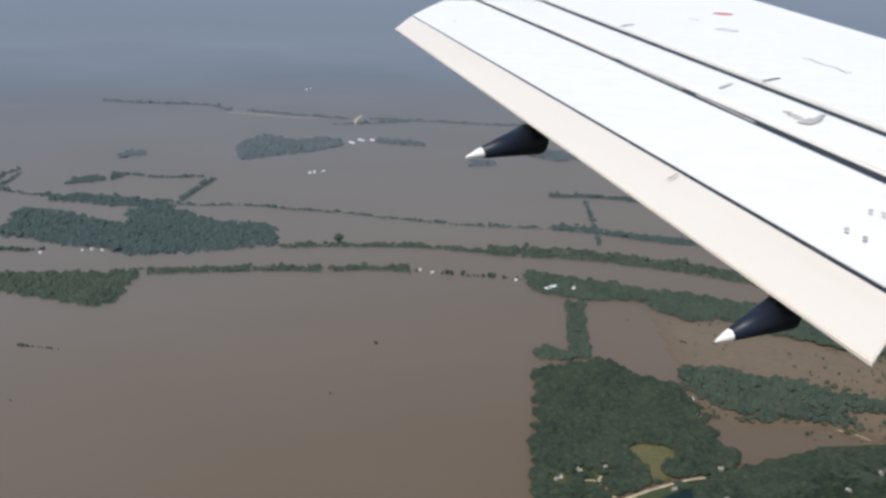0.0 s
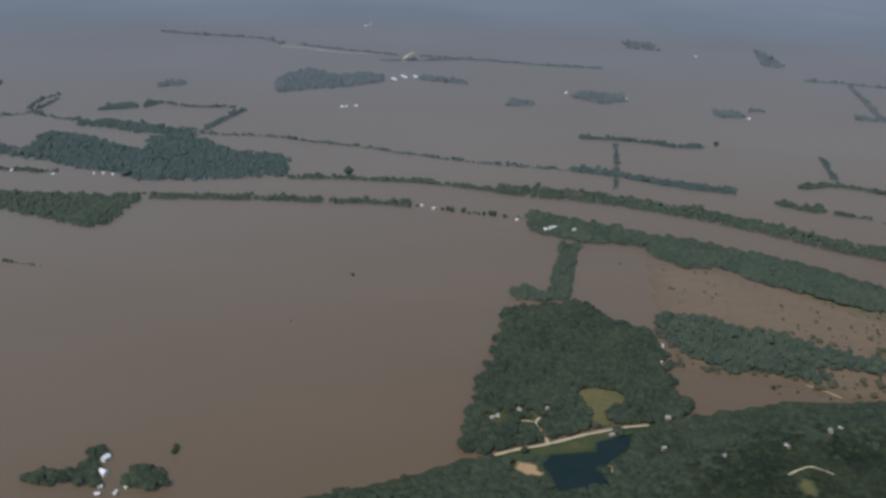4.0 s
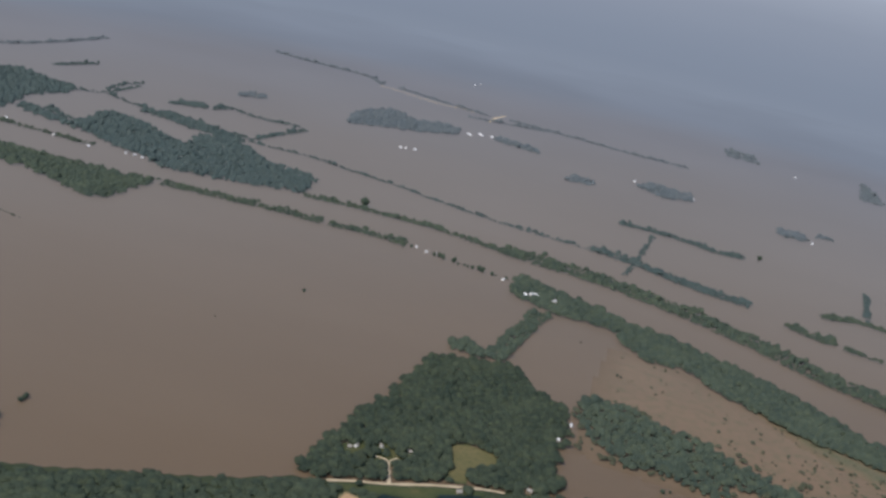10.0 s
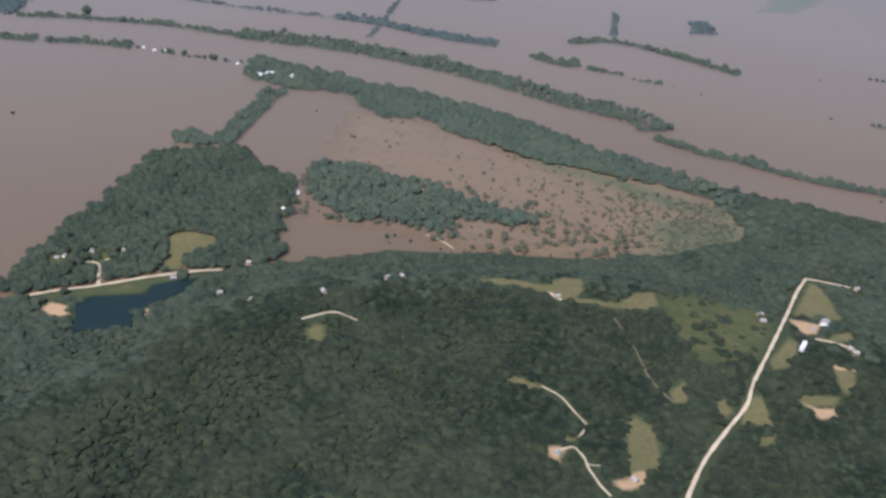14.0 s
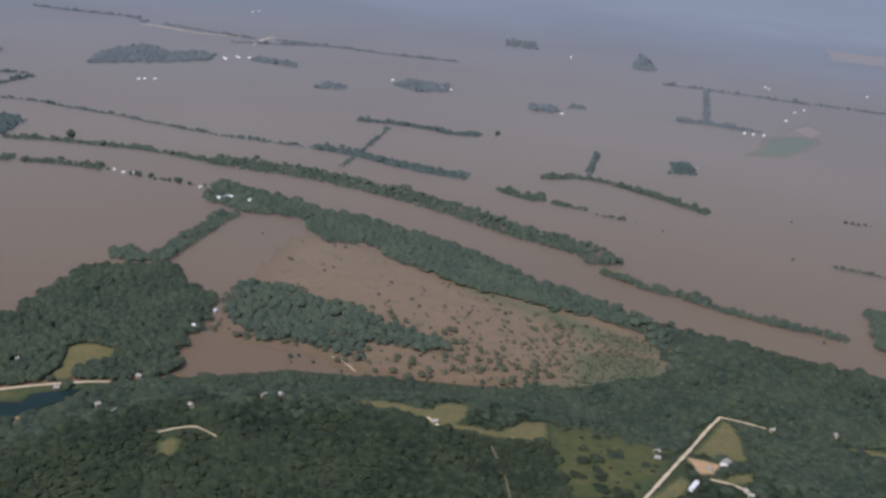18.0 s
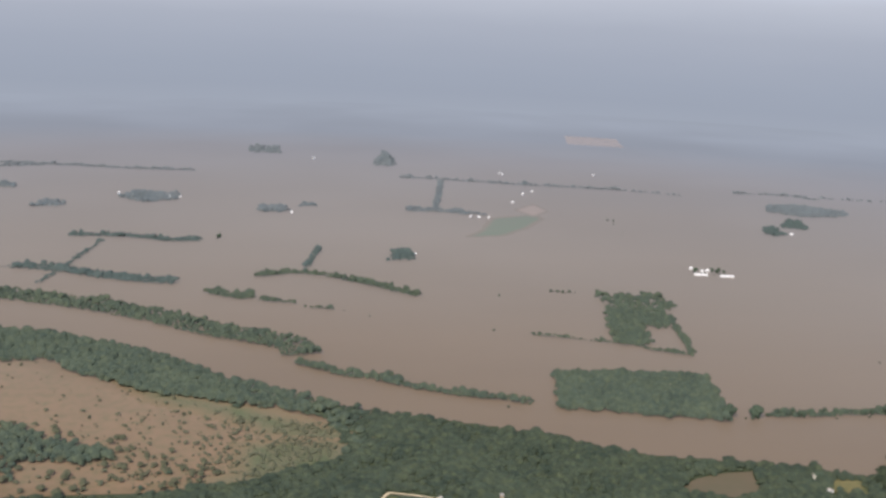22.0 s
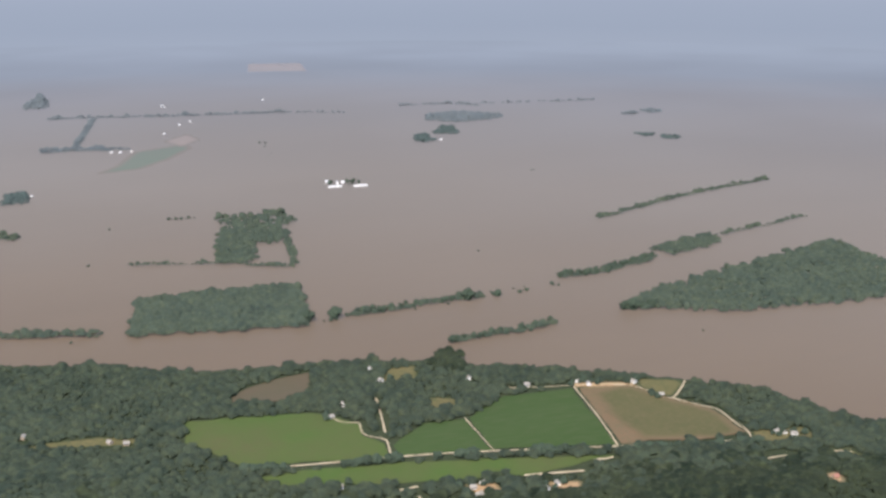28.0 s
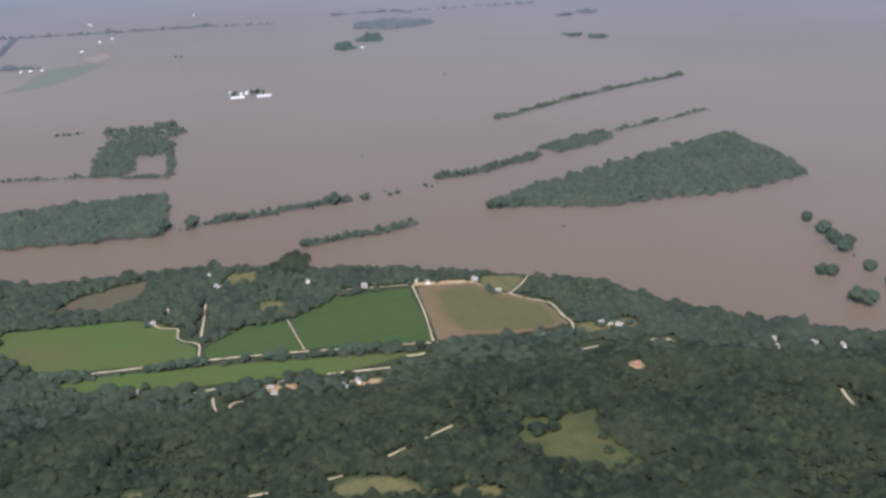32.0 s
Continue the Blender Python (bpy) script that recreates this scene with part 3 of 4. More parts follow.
tree_mass("wood", fx[k & stand_], fy[k & stand_], 6.2 * rng.uniform(0.6, 1.35, (k & stand_).sum()), 6, LEAF_FAR, "ragged flooded wood beside the scrubland", tall=1.2, flat=0.9)
tree_mass("brush", fx[k & ~stand_], fy[k & ~stand_], 4.3 * rng.uniform(0.5, 1.5, (k & ~stand_).sum()), 6, LEAF_DULL, "loose olive trees on drowned scrubland", tall=1.2, flat=0.9)
wood([(1073, 1067), (1244, 1023), (1258, 1035), (1272, 1155), (1189, 1172), (1164, 1175), (1096, 1165)], lumps=6, label="square block of dense wood beside the river")
wood([(1201, 1284), (1237, 1264), (1250, 1282), (1266, 1352), (1302, 1346), (1320, 1380), (1316, 1414), (1240, 1432), (1226, 1398)], size=6.6, gap=4.4)
wood([(1236, 1428), (1316, 1410), (1348, 1448), (1326, 1522), (1304, 1490), (1286, 1512), (1266, 1486), (1246, 1520)], size=7.6, gap=6.2, thin=0.22)
tree_row([(1305, 1352), (1297, 1300), (1288, 1244)], 9, size=5.4, gap=3.2, thin=0.0)
tree_row([(1289, 1240), (1266, 1250), (1240, 1264)], 9, size=5.4, gap=3.2, thin=0.0)
wood([(1578, 942), (1606, 929), (1680, 888), (1855, 857), (1947, 874), (1972, 965), (1975, 1060), (1767, 1010), (1652, 979), (1595, 958)])
wood([(-190, 2135), (-131, 2175), (-52, 2222), (19, 2296), (14, 2358), (-29, 2372), (-90, 2343), (-158, 2398), (-205, 2310), (-210, 2220)], thin=0.12)
wood([(94, 2342), (210, 2305), (201, 2348), (108, 2387)])
wood([(433, 2221), (492, 2170), (560, 2218), (556, 2263), (456, 2289)])
wood([(290, 2109), (347, 2126), (343, 2149), (301, 2178)])
wood([(949, 1707), (990, 1716), (986, 1791), (961, 1780)])
wood([(720, 2094), (777, 2105), (778, 2155), (726, 2152)])
wood([(1839, 2193), (1889, 2146), (1969, 2140), (2024, 2172), (2010, 2216), (1948, 2274), (1870, 2258)], thin=0.15)
wood([(1724, 1945), (1760, 1938), (1771, 2000), (1760, 2032), (1740, 1990)], thin=0.2)
wood([(1794, 2022), (1833, 2002), (1862, 2076), (1836, 2092)])
wood([(2181, 1857), (2172, 1827), (2196, 1812), (2202, 1842)])
wood([(2197, 1790), (2222, 1768), (2246, 1788), (2216, 1812)])
wood([(2285, 2092), (2297, 2072), (2325, 2085), (2312, 2106)])
wood([(2352, 2118), (2363, 2080), (2389, 2072), (2385, 2118)], thin=0.25)
wood([(-490, 1899), (-437, 1930), (-446, 1949), (-487, 1931)])
wood([(-439, 2125), (-384, 2173), (-413, 2195), (-443, 2167)])
wood([(1002, 2731), (1050, 2729), (1060, 2860), (1045, 2985), (1030, 2890)], size=9, gap=7)
wood([(670, 2922), (667, 3036), (754, 3033), (759, 2907)], size=8, gap=8, thin=0.2)
wood([(805, 2158), (835, 2166), (830, 2185), (806, 2180)])
wood([(-358, 691), (-345, 689), (-341, 703), (-344, 705), (-363, 706)])
wood([(1326, 850), (1350, 844), (1366, 888), (1357, 908), (1343, 895)], lumps=6, mat=LEAF, label="clump of trees reaching into the river")
ROOFS = [(279, 1332), (350, 1299), (424, 1294), (437, 1257), (473, 1217), (513, 1226), (552, 1182), (608, 1143), (641, 1118), (685, 1106), (722, 1084), (782, 1072), (821, 1046), (841, 984), (843, 925), (1023, 891), (1053, 986), (918, 1044), (807, 1100), (748, 1141), (684, 1186), (649, 1230), (570, 1279), (492, 1323), (429, 1341), (325, 1400), (279, 1409)]
rx, ry = fill(ROOFS, 4.4)
k = rng.random(len(rx)) > (rx - 700) / 170
tree_mass("wood", rx[k], ry[k], 7.0 * rng.uniform(0.7, 1.25, k.sum()), 6, LEAF_FAR, "long flooded wood on the near river bank", tall=1.15, flat=0.85)

# tree lines along banks, levees and ditches
tree_row([(-1474, 2040), (-1353, 2005), (-1194, 1889), (-1024, 1690), (-940, 1597)], 12)
tree_row([(-1602, 2201), (-1457, 2164), (-1332, 2125), (-1209, 2104), (-1040, 2072), (-960, 2057), (-919, 2199), (-899, 2416)], 10)
tree_row([(-649, 1819), (-601, 1853), (-588, 1981)], 8)
tree_row([(-781, 1980), (-745, 2087)], 12)
tree_row([(-592, 1848), (-504, 1811), (-422, 1807), (-323, 1786), (-280, 1787)], 8)
tree_row([(-670, 1510), (-578, 1496), (-508, 1496), (-455, 1491), (-425, 1500)], 14, thin=0.3)
tree_row([(-920, 1344), (-907, 1356), (-868, 1402), (-807, 1408), (-735, 1412), (-667, 1402), (-610, 1394)], 22, thin=0.04)
tree_row([(-996, 2015), (-860, 1879)], 8)
tree_row([(-597, 1638), (-520, 1603), (-490, 1595)], 12)
tree_row([(-256, 1393), (-176, 1401), (-93, 1410), (-18, 1411)], 26)
tree_row([(-2, 1411), (54, 1417), (110, 1411)], 24)
avenue([(121, 1412), (164, 1405), (195, 1397), (225, 1390), (266, 1386)], 6, 6.5, thin=0.2)
tree_row([(-77, 1521), (-7, 1529), (69, 1530), (129, 1530), (219, 1508), (271, 1497)], 14)
tree_row([(238, 1496), (306, 1483), (390, 1470), (474, 1438), (538, 1408), (599, 1371), (698, 1301), (765, 1267), (778, 1234)], 42, size=6.5, gap=4.4)
tree_row([(794, 1208), (844, 1168), (884, 1150), (929, 1121), (974, 1101), (1019, 1087), (1042, 1074)], 16, size=6.4, lumps=6)
tree_row([(-320, 1776), (-255, 1763), (-150, 1767), (-75, 1745), (10, 1727), (100, 1692), (185, 1667), (275, 1650), (368, 1640)], 7, size=5.6)
tree_row([(368, 1637), (442, 1615), (531, 1571), (614, 1549)], 26)
tree_row([(465, 1826), (442, 1656), (424, 1550)], 7, size=4.5)
tree_row([(409, 1858), (514, 1851), (574, 1827), (635, 1832)], 18)
tree_row([(667, 1505), (708, 1477), (736, 1479)], 22)
tree_row([(744, 1468), (791, 1452)], 10, size=5.6)
tree_row([(806, 1436), (844, 1425)], 7, size=5)
tree_row([(737, 1595), (806, 1614), (880, 1570), (965, 1494)], 16)
tree_row([(831, 1794), (803, 1629)], 7)
tree_row([(1024, 2129), (1102, 2123), (1143, 2101)], 10)
tree_row([(1141, 2510), (1079, 2154)], 10)
tree_row([(93, 2638), (254, 2619), (398, 2593), (553, 2583)], 9)
tree_row([(305, 1099), (320, 1185), (341, 1285)], 25, lumps=6)
for ln, w, g in (([(1300, 1034), (1351, 1033), (1396, 1036), (1434, 1036), (1456, 1033)], 10, 5.0), ([(1570, 1062), (1610, 1059), (1651, 1065), (1702, 1078), (1722, 1090)], 14, 7.0), ([(1370, 921), (1420, 922), (1452, 921), (1490, 928)], 9, 5.0)):
    tree_row(ln, w, size=5.4, gap=3.4, label="low green trees standing in flood water", lumps=6, thin=0.16)
    avenue(ln, w, g)
wood([(1728, 1118), (1749, 1088), (1800, 1102), (1838, 1118), (1850, 1150), (1800, 1146)], size=6)
tree_row([(1853, 1141), (1950, 1157), (2035, 1176)], 6)
tree_row([(1758, 1282), (1830, 1306), (1896, 1333), (2026, 1368), (2144, 1390)], 12)
tree_row([(1102, 1314), (1201, 1282)], 4, size=5.2, gap=2.8, thin=0.12)
tree_row([(1030, 2157), (1110, 2135), (1180, 2100)], 9)
tree_row([(1052, 2545), (1127, 2536), (1200, 2516), (1332, 2481), (1467, 2455), (1588, 2428)], 10, thin=0.2)
tree_row([(1600, 2420), (1706, 2373)], 5, thin=0.45)
tree_row([(1861, 2420), (1971, 2405), (2040, 2346)], 8, thin=0.3)
tree_row([(2050, 2375), (2220, 2335)], 5, thin=0.55)
tree_row([(2234, 2330), (2347, 2315)], 8, thin=0.3)
tree_row([(-617, 2823), (-492, 2798), (-343, 2790), (-277, 2716)], 12, thin=0.3)
tree_row([(-230, 2722), (-108, 2672), (-13, 2645), (40, 2632)], 9, thin=0.3)
tree_row([(-1, 2548), (109, 2580), (200, 2615)], 10, thin=0.25)
tree_line([(1173, 1524), (1214, 1518)], 5, 4.5)
tree_row([(-406, 1993), (-340, 1963), (-249, 1975)], 8)
tree_row([(-233, 1963), (-260, 1862), (-277, 1779)], 10)
tree_row([(-613, 1890), (-614, 1966), (-599, 2016)], 8)
tree_line([(-361, 1140), (-339, 1134), (-312, 1129)], 4, 3.6)
tree_row([(-382, 896), (-370, 900), (-357, 929), (-344, 956), (-335, 984)], 10, size=5)

# roads, fields, clearings
R_HILL, R_HILL2 = [(688, 545), (696, 562), (711, 590), (732, 621), (756, 655), (768, 682), (797, 736), (828, 795), (854, 846), (873, 877)], [(873, 877), (891, 872), (911, 865)]
R_F, R_F2, R_F3, R_F4, R_F4B, R_F5, R_F7 = [(1122, 735), (1156, 723), (1197, 714), (1238, 705), (1280, 694), (1346, 673), (1398, 656), (1457, 638), (1504, 627)], [(1429, 781), (1415, 718), (1398, 656)], [(1309, 751), (1307, 715), (1306, 689)], [(1464, 770), (1480, 760), (1489, 735), (1496, 726), (1516, 741), (1529, 754)], [(1496, 726), (1504, 710), (1516, 692), (1516, 680), (1512, 658), (1511, 644), (1501, 623)], [(1209, 796), (1213, 783), (1225, 776), (1222, 756), (1227, 745), (1235, 736), (1230, 710)], [(1374, 800), (1403, 790), (1430, 783), (1482, 767)]
R_PEN, R_PEN2, R_PEN3, R_G2, R_32, R_33, R_34 = [(206, 761), (227, 772), (252, 782), (289, 802), (329, 818), (348, 822)], [(254, 783), (248, 805), (245, 818), (250, 828)], [(245, 818), (239, 821), (231, 821)], [(430, 698), (450, 712), (459, 712), (470, 708)], [(1222, 503), (1254, 499), (1280, 495), (1294, 496), (1324, 500), (1349, 505)], [(1310, 643), (1334, 637), (1354, 632)], [(1236, 626), (1240, 630), (1246, 631)]
R_D1, R_D2, R_D3, R_D4, R_D5, R_WH = [(606, 655), (619, 646), (626, 633), (633, 619), (634, 614), (627, 602)], [(612, 586), (621, 590), (625, 585), (628, 575), (628, 569), (631, 558), (634, 548), (639, 539)], [(671, 748), (683, 713), (689, 676), (700, 649)], [(843, 763), (859, 760), (872, 751)], [(620, 767), (629, 756)], [(521, 916), (535, 907), (547, 892)]
R_N1, R_N2, R_N3, R_N4, R_N5, R_N6 = [(1539, 588), (1550, 586), (1560, 581)], [(1491, 594), (1501, 594), (1511, 593)], [(1595, 444), (1590, 434), (1586, 424)], [(1370, 644), (1378, 642), (1385, 642)], [(1218, 658), (1224, 658), (1232, 658)], [(1228, 645), (1226, 628), (1227, 615), (1233, 614), (1236, 626)]
R_D6 = [(628, 571), (632, 570), (637, 570)]
R_N7 = [(1256, 822), (1248, 786), (1239, 749)]
WAYS = ((R_HILL, 2.6), (R_HILL2, 2.2), (R_F, 1.9), (R_F2, 1.1), (R_F3, 0.8), (R_F4, 1.3), (R_F4B, 1.5), (R_F5, 1.15), (R_F7, 1.1), (R_PEN, 3.4), (R_PEN2, 2.6), (R_PEN3, 2), (R_G2, 1.5), (R_32, 1.3), (R_33, 2.2), (R_34, 1.6), (R_D1, 1.2), (R_D2, 1.5), (R_D6, 1.0), (R_D3, 1.4), (R_D4, 2.4), (R_D5, 2.5), (R_N1, 1.6), (R_N2, 1.6), (R_N3, 1.3), (R_N4, 2), (R_N5, 2), (R_N6, 1.2), (R_N7, 1.3))
for ln, w in WAYS:
    road(ln, w, TRACK if ln is R_D3 else GRAVEL, "brown earth track in the wood" if ln is R_D3 else "pale gravel country road")
road(R_WH, 1.5, lift=0.3)
road([(-273, 2697), (-205, 2683), (-106, 2647), (-2, 2651)], 5, lift=1.2)
road([(53, 2555), (57, 2633), (74, 2701)], 6, lift=1.2)
road([(1831, 3242), (1877, 3471)], 6, lift=1.2)
POND_O = [(255, 712), (250, 736), (247, 751), (252, 762), (274, 768), (293, 772), (297, 788), (322, 802), (331, 807), (322, 780), (300, 753), (294, 741), (298, 724)]
C1, C2, C3, C4, C5 = [(296, 844), (289, 880), (301, 889), (329, 886), (335, 870), (330, 858), (319, 856), (311, 840), (314, 820), (296, 816)], [(547, 789), (582, 794), (619, 779), (636, 797), (653, 799), (649, 774), (641, 762), (679, 770), (695, 792), (715, 806), (715, 777), (688, 764), (654, 756), (627, 756), (609, 772), (573, 782)], [(718, 803), (751, 820), (784, 810), (815, 798), (806, 764), (784, 722), (748, 685), (732, 703), (719, 722), (718, 758)], [(837, 803), (874, 869), (883, 865), (882, 823), (880, 801), (856, 797)], [(663, 622), (670, 630), (677, 623), (681, 611), (680, 588), (676, 570), (665, 569), (658, 567), (655, 573), (659, 598)]
C6, C7, C8, C9, C10 = [(434, 686), (441, 694), (447, 695), (448, 681), (442, 673)], [(843, 720), (861, 719), (853, 696), (840, 686), (842, 705)], [(756, 661), (771, 670), (770, 636), (746, 631)], [(700, 659), (715, 678), (712, 650), (700, 647)], [(574, 663), (592, 660), (606, 655), (604, 648), (584, 655)]
C11, C12, C13, C14, C15 = [(729, 649), (742, 661), (742, 643), (731, 634)], [(791, 717), (820, 759), (825, 751), (809, 714), (789, 702)], [(847, 766), (878, 780), (878, 766), (852, 759)], [(796, 663), (804, 678), (836, 682), (828, 670)], [(198, 822), (217, 841), (241, 853), (262, 853), (261, 831), (248, 816), (226, 803), (208, 803)]
C17 = [(1491, 772), (1521, 757), (1522, 749), (1498, 730), (1484, 756)]
C18, C19 = [(752, 610), (757, 621), (770, 627), (767, 618), (760, 613)], [(615, 596), (617, 605), (626, 604), (624, 596)]
# C20 is stretched, C21 added, towards the camera, so houses and road show
C20, C21 = [(1514, 641), (1532, 639), (1559, 633), (1556, 618), (1545, 611), (1522, 614), (1508, 626)], [(1539, 591), (1563, 585), (1560, 568), (1538, 573)]
C16 = [(1291, 800), (1305, 803), (1319, 794), (1313, 779), (1295, 781)]
E1, E2, E3, E4, E5, E6 = [(801, 667), (813, 663), (830, 667), (822, 655), (810, 650)], [(829, 792), (844, 792), (856, 788), (848, 772), (835, 767)], [(604, 589), (611, 590), (617, 587), (613, 580), (610, 571), (605, 577)], [(845, 726), (862, 724), (861, 719), (844, 719)], [(222, 741), (226, 752), (239, 748), (246, 734), (236, 729)], [(297, 738), (296, 750), (305, 751), (304, 736)]
F1, F2, F3, F4, F5 = [(1094, 840), (1132, 829), (1195, 814), (1210, 800), (1226, 772), (1222, 753), (1233, 731), (1225, 706), (1165, 727), (1125, 733), (1088, 799)], [(1238, 725), (1274, 755), (1308, 749), (1305, 689), (1235, 708)], [(1312, 750), (1362, 785), (1425, 778), (1399, 659), (1308, 690)], [(1431, 776), (1465, 766), (1477, 760), (1490, 726), (1501, 708), (1512, 690), (1512, 678), (1508, 656), (1504, 640), (1476, 640), (1435, 653), (1403, 659)], [(1128, 715), (1162, 713), (1235, 696), (1300, 675), (1390, 645), (1360, 644), (1313, 642), (1195, 676), (1143, 697)]
F6, F7, F8, F9, F12, F13 = [(1127, 861), (1158, 893), (1189, 902), (1219, 905), (1202, 845)], [(1272, 859), (1291, 884), (1314, 880), (1306, 852)], [(1386, 492), (1401, 497), (1415, 496), (1430, 492), (1441, 490), (1432, 474), (1434, 462), (1434, 448), (1436, 430), (1428, 428), (1416, 433), (1406, 443), (1400, 451), (1386, 456), (1373, 463)], [(1256, 485), (1278, 490), (1301, 476), (1313, 455), (1350, 445), (1352, 434)], [(978, 849), (1029, 840), (1058, 825), (1055, 817), (1014, 830), (975, 842)], [(1148, 539), (1160, 537), (1171, 534), (1171, 524)]
E10, E11, E12 = [(1264, 646), (1285, 641), (1285, 627), (1268, 629)], [(1320, 627), (1343, 619), (1339, 610), (1321, 615)], [(642, 554), (653, 559), (658, 567), (665, 569), (671, 565), (665, 557), (656, 549), (648, 546)]
E7 = [(1487, 530), (1496, 541), (1508, 545), (1503, 531), (1496, 523)]
SCRUB_O = [(421, 1077), (434, 1223), (514, 1217), (605, 1134), (700, 1079), (837, 1021), (828, 952), (724, 899), (645, 895), (593, 901), (541, 912), (525, 916), (597, 954), (627, 979), (550, 1028), (514, 1043), (447, 1061)]
cover("meadow", C15, PASTURE, "open green yard among trees on the spit", 0.5, 3.0, None)
BANK_O = [(214, 760), (254, 781), (291, 800), (331, 812), (328, 806), (295, 790), (289, 776), (250, 766), (218, 752)]
cover("meadow", BANK_O, PASTURE, "olive grass bank between road and pond", 0.5, 2.5, None)
patch("pond", POND_O, POND, "small dark blue pond at the foot of the wooded bluff", level=1.0)
for c in (C1, C2, C4, C5, C6, C7, C8, C9, C10, C11, C12, C13, C14, C16, C17, C18, C19, C20, C21, F7, F9, F12, F13):
    cover("meadow", c, MEADOW, "yellow-green mown clearing in the wood", 0.55, 2.5, None)
E8, E9 = [(1427, 788), (1452, 780), (1480, 769), (1482, 761), (1452, 771), (1430, 779)], [(1438, 694), (1470, 685), (1473, 689), (1441, 699)]
for c in (E1, E2, E3, E4, E5, E6, E7, E8, E9, E10, E11, E12):
    cover("bare_yard", c, EARTH, "patch of bare sandy earth", 0.75, 2.0, None)
for c in (C3, F8):
    cover("meadow", c, PASTURE, "rough green pasture with scattered bushes", 0.5, 4.0, None)
patch("crop_field", F1, CROP, "bright green crop field along a gravel road")
patch("crop_field", F2, CROP_DARK, "dark green crop field along a gravel road")
patch("crop_field", F3, CROP_DARK, "dark green crop field along a gravel road")
patch("crop_field", F4, STUBBLE, "brown and green half bare field beside the shore")
cover("crop_field", [(1440, 762), (1466, 765), (1477, 759), (1490, 726), (1501, 708), (1511, 690), (1511, 678), (1507, 656), (1503, 641), (1476, 641), (1440, 653), (1424, 662), (1424, 704)], GREENING, "green middle of a half bare field", 1.0, 4.0, None)
patch("meadow", F5, CROP, "long bright green meadow strip below the road")
patch("wet_field", F6, WET, "small brown flooded field in the wood")
cover("shallows", [(1108, 1898), (1150, 1960), (1190, 2078), (1297, 2122), (1294, 2070), (1240, 1980), (1180, 1912)], ALGAE, "green patch of shallow flooded crop", lift=0.3)
cover("shallows", [(1258, 2170), (1315, 2240), (1330, 2165), (1283, 2098)], PALE_SOIL, "reddish patch of shallow flooded soil", lift=0.32)
patch("far_field", [(1668, 3292), (1844, 3236), (1885, 3467), (1718, 3515)], FAR_SOIL_HAZED, "brown field on the far shore, paled with painted haze", level=0.0, lift=1.6)
cover("scrubland", [(405, 1060), (410, 1110), (424, 1236), (482, 1236), (536, 1200), (592, 1162), (642, 1125), (706, 1095), (780, 1056), (845, 1012), (840, 960), (780, 918), (700, 886), (618, 876), (560, 878), (536, 896), (515, 915), (465, 925), (420, 930), (400, 960)], SCRUB, "brown half drowned scrubland with dead brush")
cover("reed_bank", [(585, 1172), (637, 1142), (673, 1120), (720, 1098), (769, 1070), (815, 1035), (881, 1000), (885, 955), (850, 930), (826, 962), (806, 985), (768, 1004), (712, 1050), (640, 1096)], REEDS, "green reedy bank between scrubland and wood", lift=0.3)
cover("reed_bank", [(735, 990), (790, 1000), (880, 985), (880, 930), (830, 905), (770, 880), (700, 872), (690, 895), (735, 925)], REEDS, "green reedy end of the scrubland", lift=0.34)

# the wooded land on the near side
PEN = [(178, 759), (218, 767), (337, 812), (395, 850), (383, 917), (392, 979), (382, 1017), (341, 1055), (326, 1091), (261, 1073), (230, 1065), (211, 949), (185, 835)]
wood(PEN, holes=(C1,), lines=((R_PEN, 6), (R_PEN2, 4.6), (R_PEN3, 3.6), ([*C1, C1[0]], 1.2)), glade=C15, lumps=6, mat=LEAF_BANK_HAZE, label="dense wood on a flooded spit of land")
OPEN = (C2, C4, C5, C6, C7, C8, C9, C10, C11, C12, C13, C14, C16, C17, C18, C19, C20, C21, E1, E2, E3, E4, E5, E6, E7, E10, E11, E12, F13, F1, F2, F3, F4, F5, F6, F7, F9, F12, POND_O, BANK_O, PEN)
LAND = [(-120, 560), (150, 615), (230, 495), (850, 520), (990, 580), (1100, 515), (1250, 445), (1450, 345), (1600, 325), (1750, 330), (1716, 520), (1663, 563), (1632, 608), (1600, 655), (1576, 716), (1517, 763), (1431, 824), (1365, 855), (1340, 880), (1263, 914), (1202, 922), (1117, 940), (1061, 980), (915, 1042), (827, 944), (752, 905), (679, 882), (600, 880), (488, 872), (418, 844), (331, 814), (281, 787), (180, 746), (124, 711), (29, 668), (-28, 643), (-84, 620)]
hx, hy = fill(LAND, 4.9, 1.0)
rx, ry = fill(ROOFS, 4.4)
k = (rng.random(len(rx)) < (rx - 700) / 170) & ~inside(LAND, rx, ry)
hx, hy = np.concatenate([hx, rx[k]]), np.concatenate([hy, ry[k]])
ok = ~(inside(ROOFS, hx, hy) & (rng.random(len(hx)) > (hx - 700) / 170))
for poly in OPEN:
    ok &= ~inside(poly, hx, hy)
    if poly is not PEN:
        ok &= ~(near_line([*poly, poly[0]], hx, hy, 3.4) & (rng.random(len(hx)) < 0.62))
ok &= ~(inside(C3, hx, hy) & (rng.random(len(hx)) < np.where(near_line([*C3, C3[0]], hx, hy, 7), 0.6, 0.92)))
ok &= ~(inside(F8, hx, hy) & (rng.random(len(hx)) < 0.94))
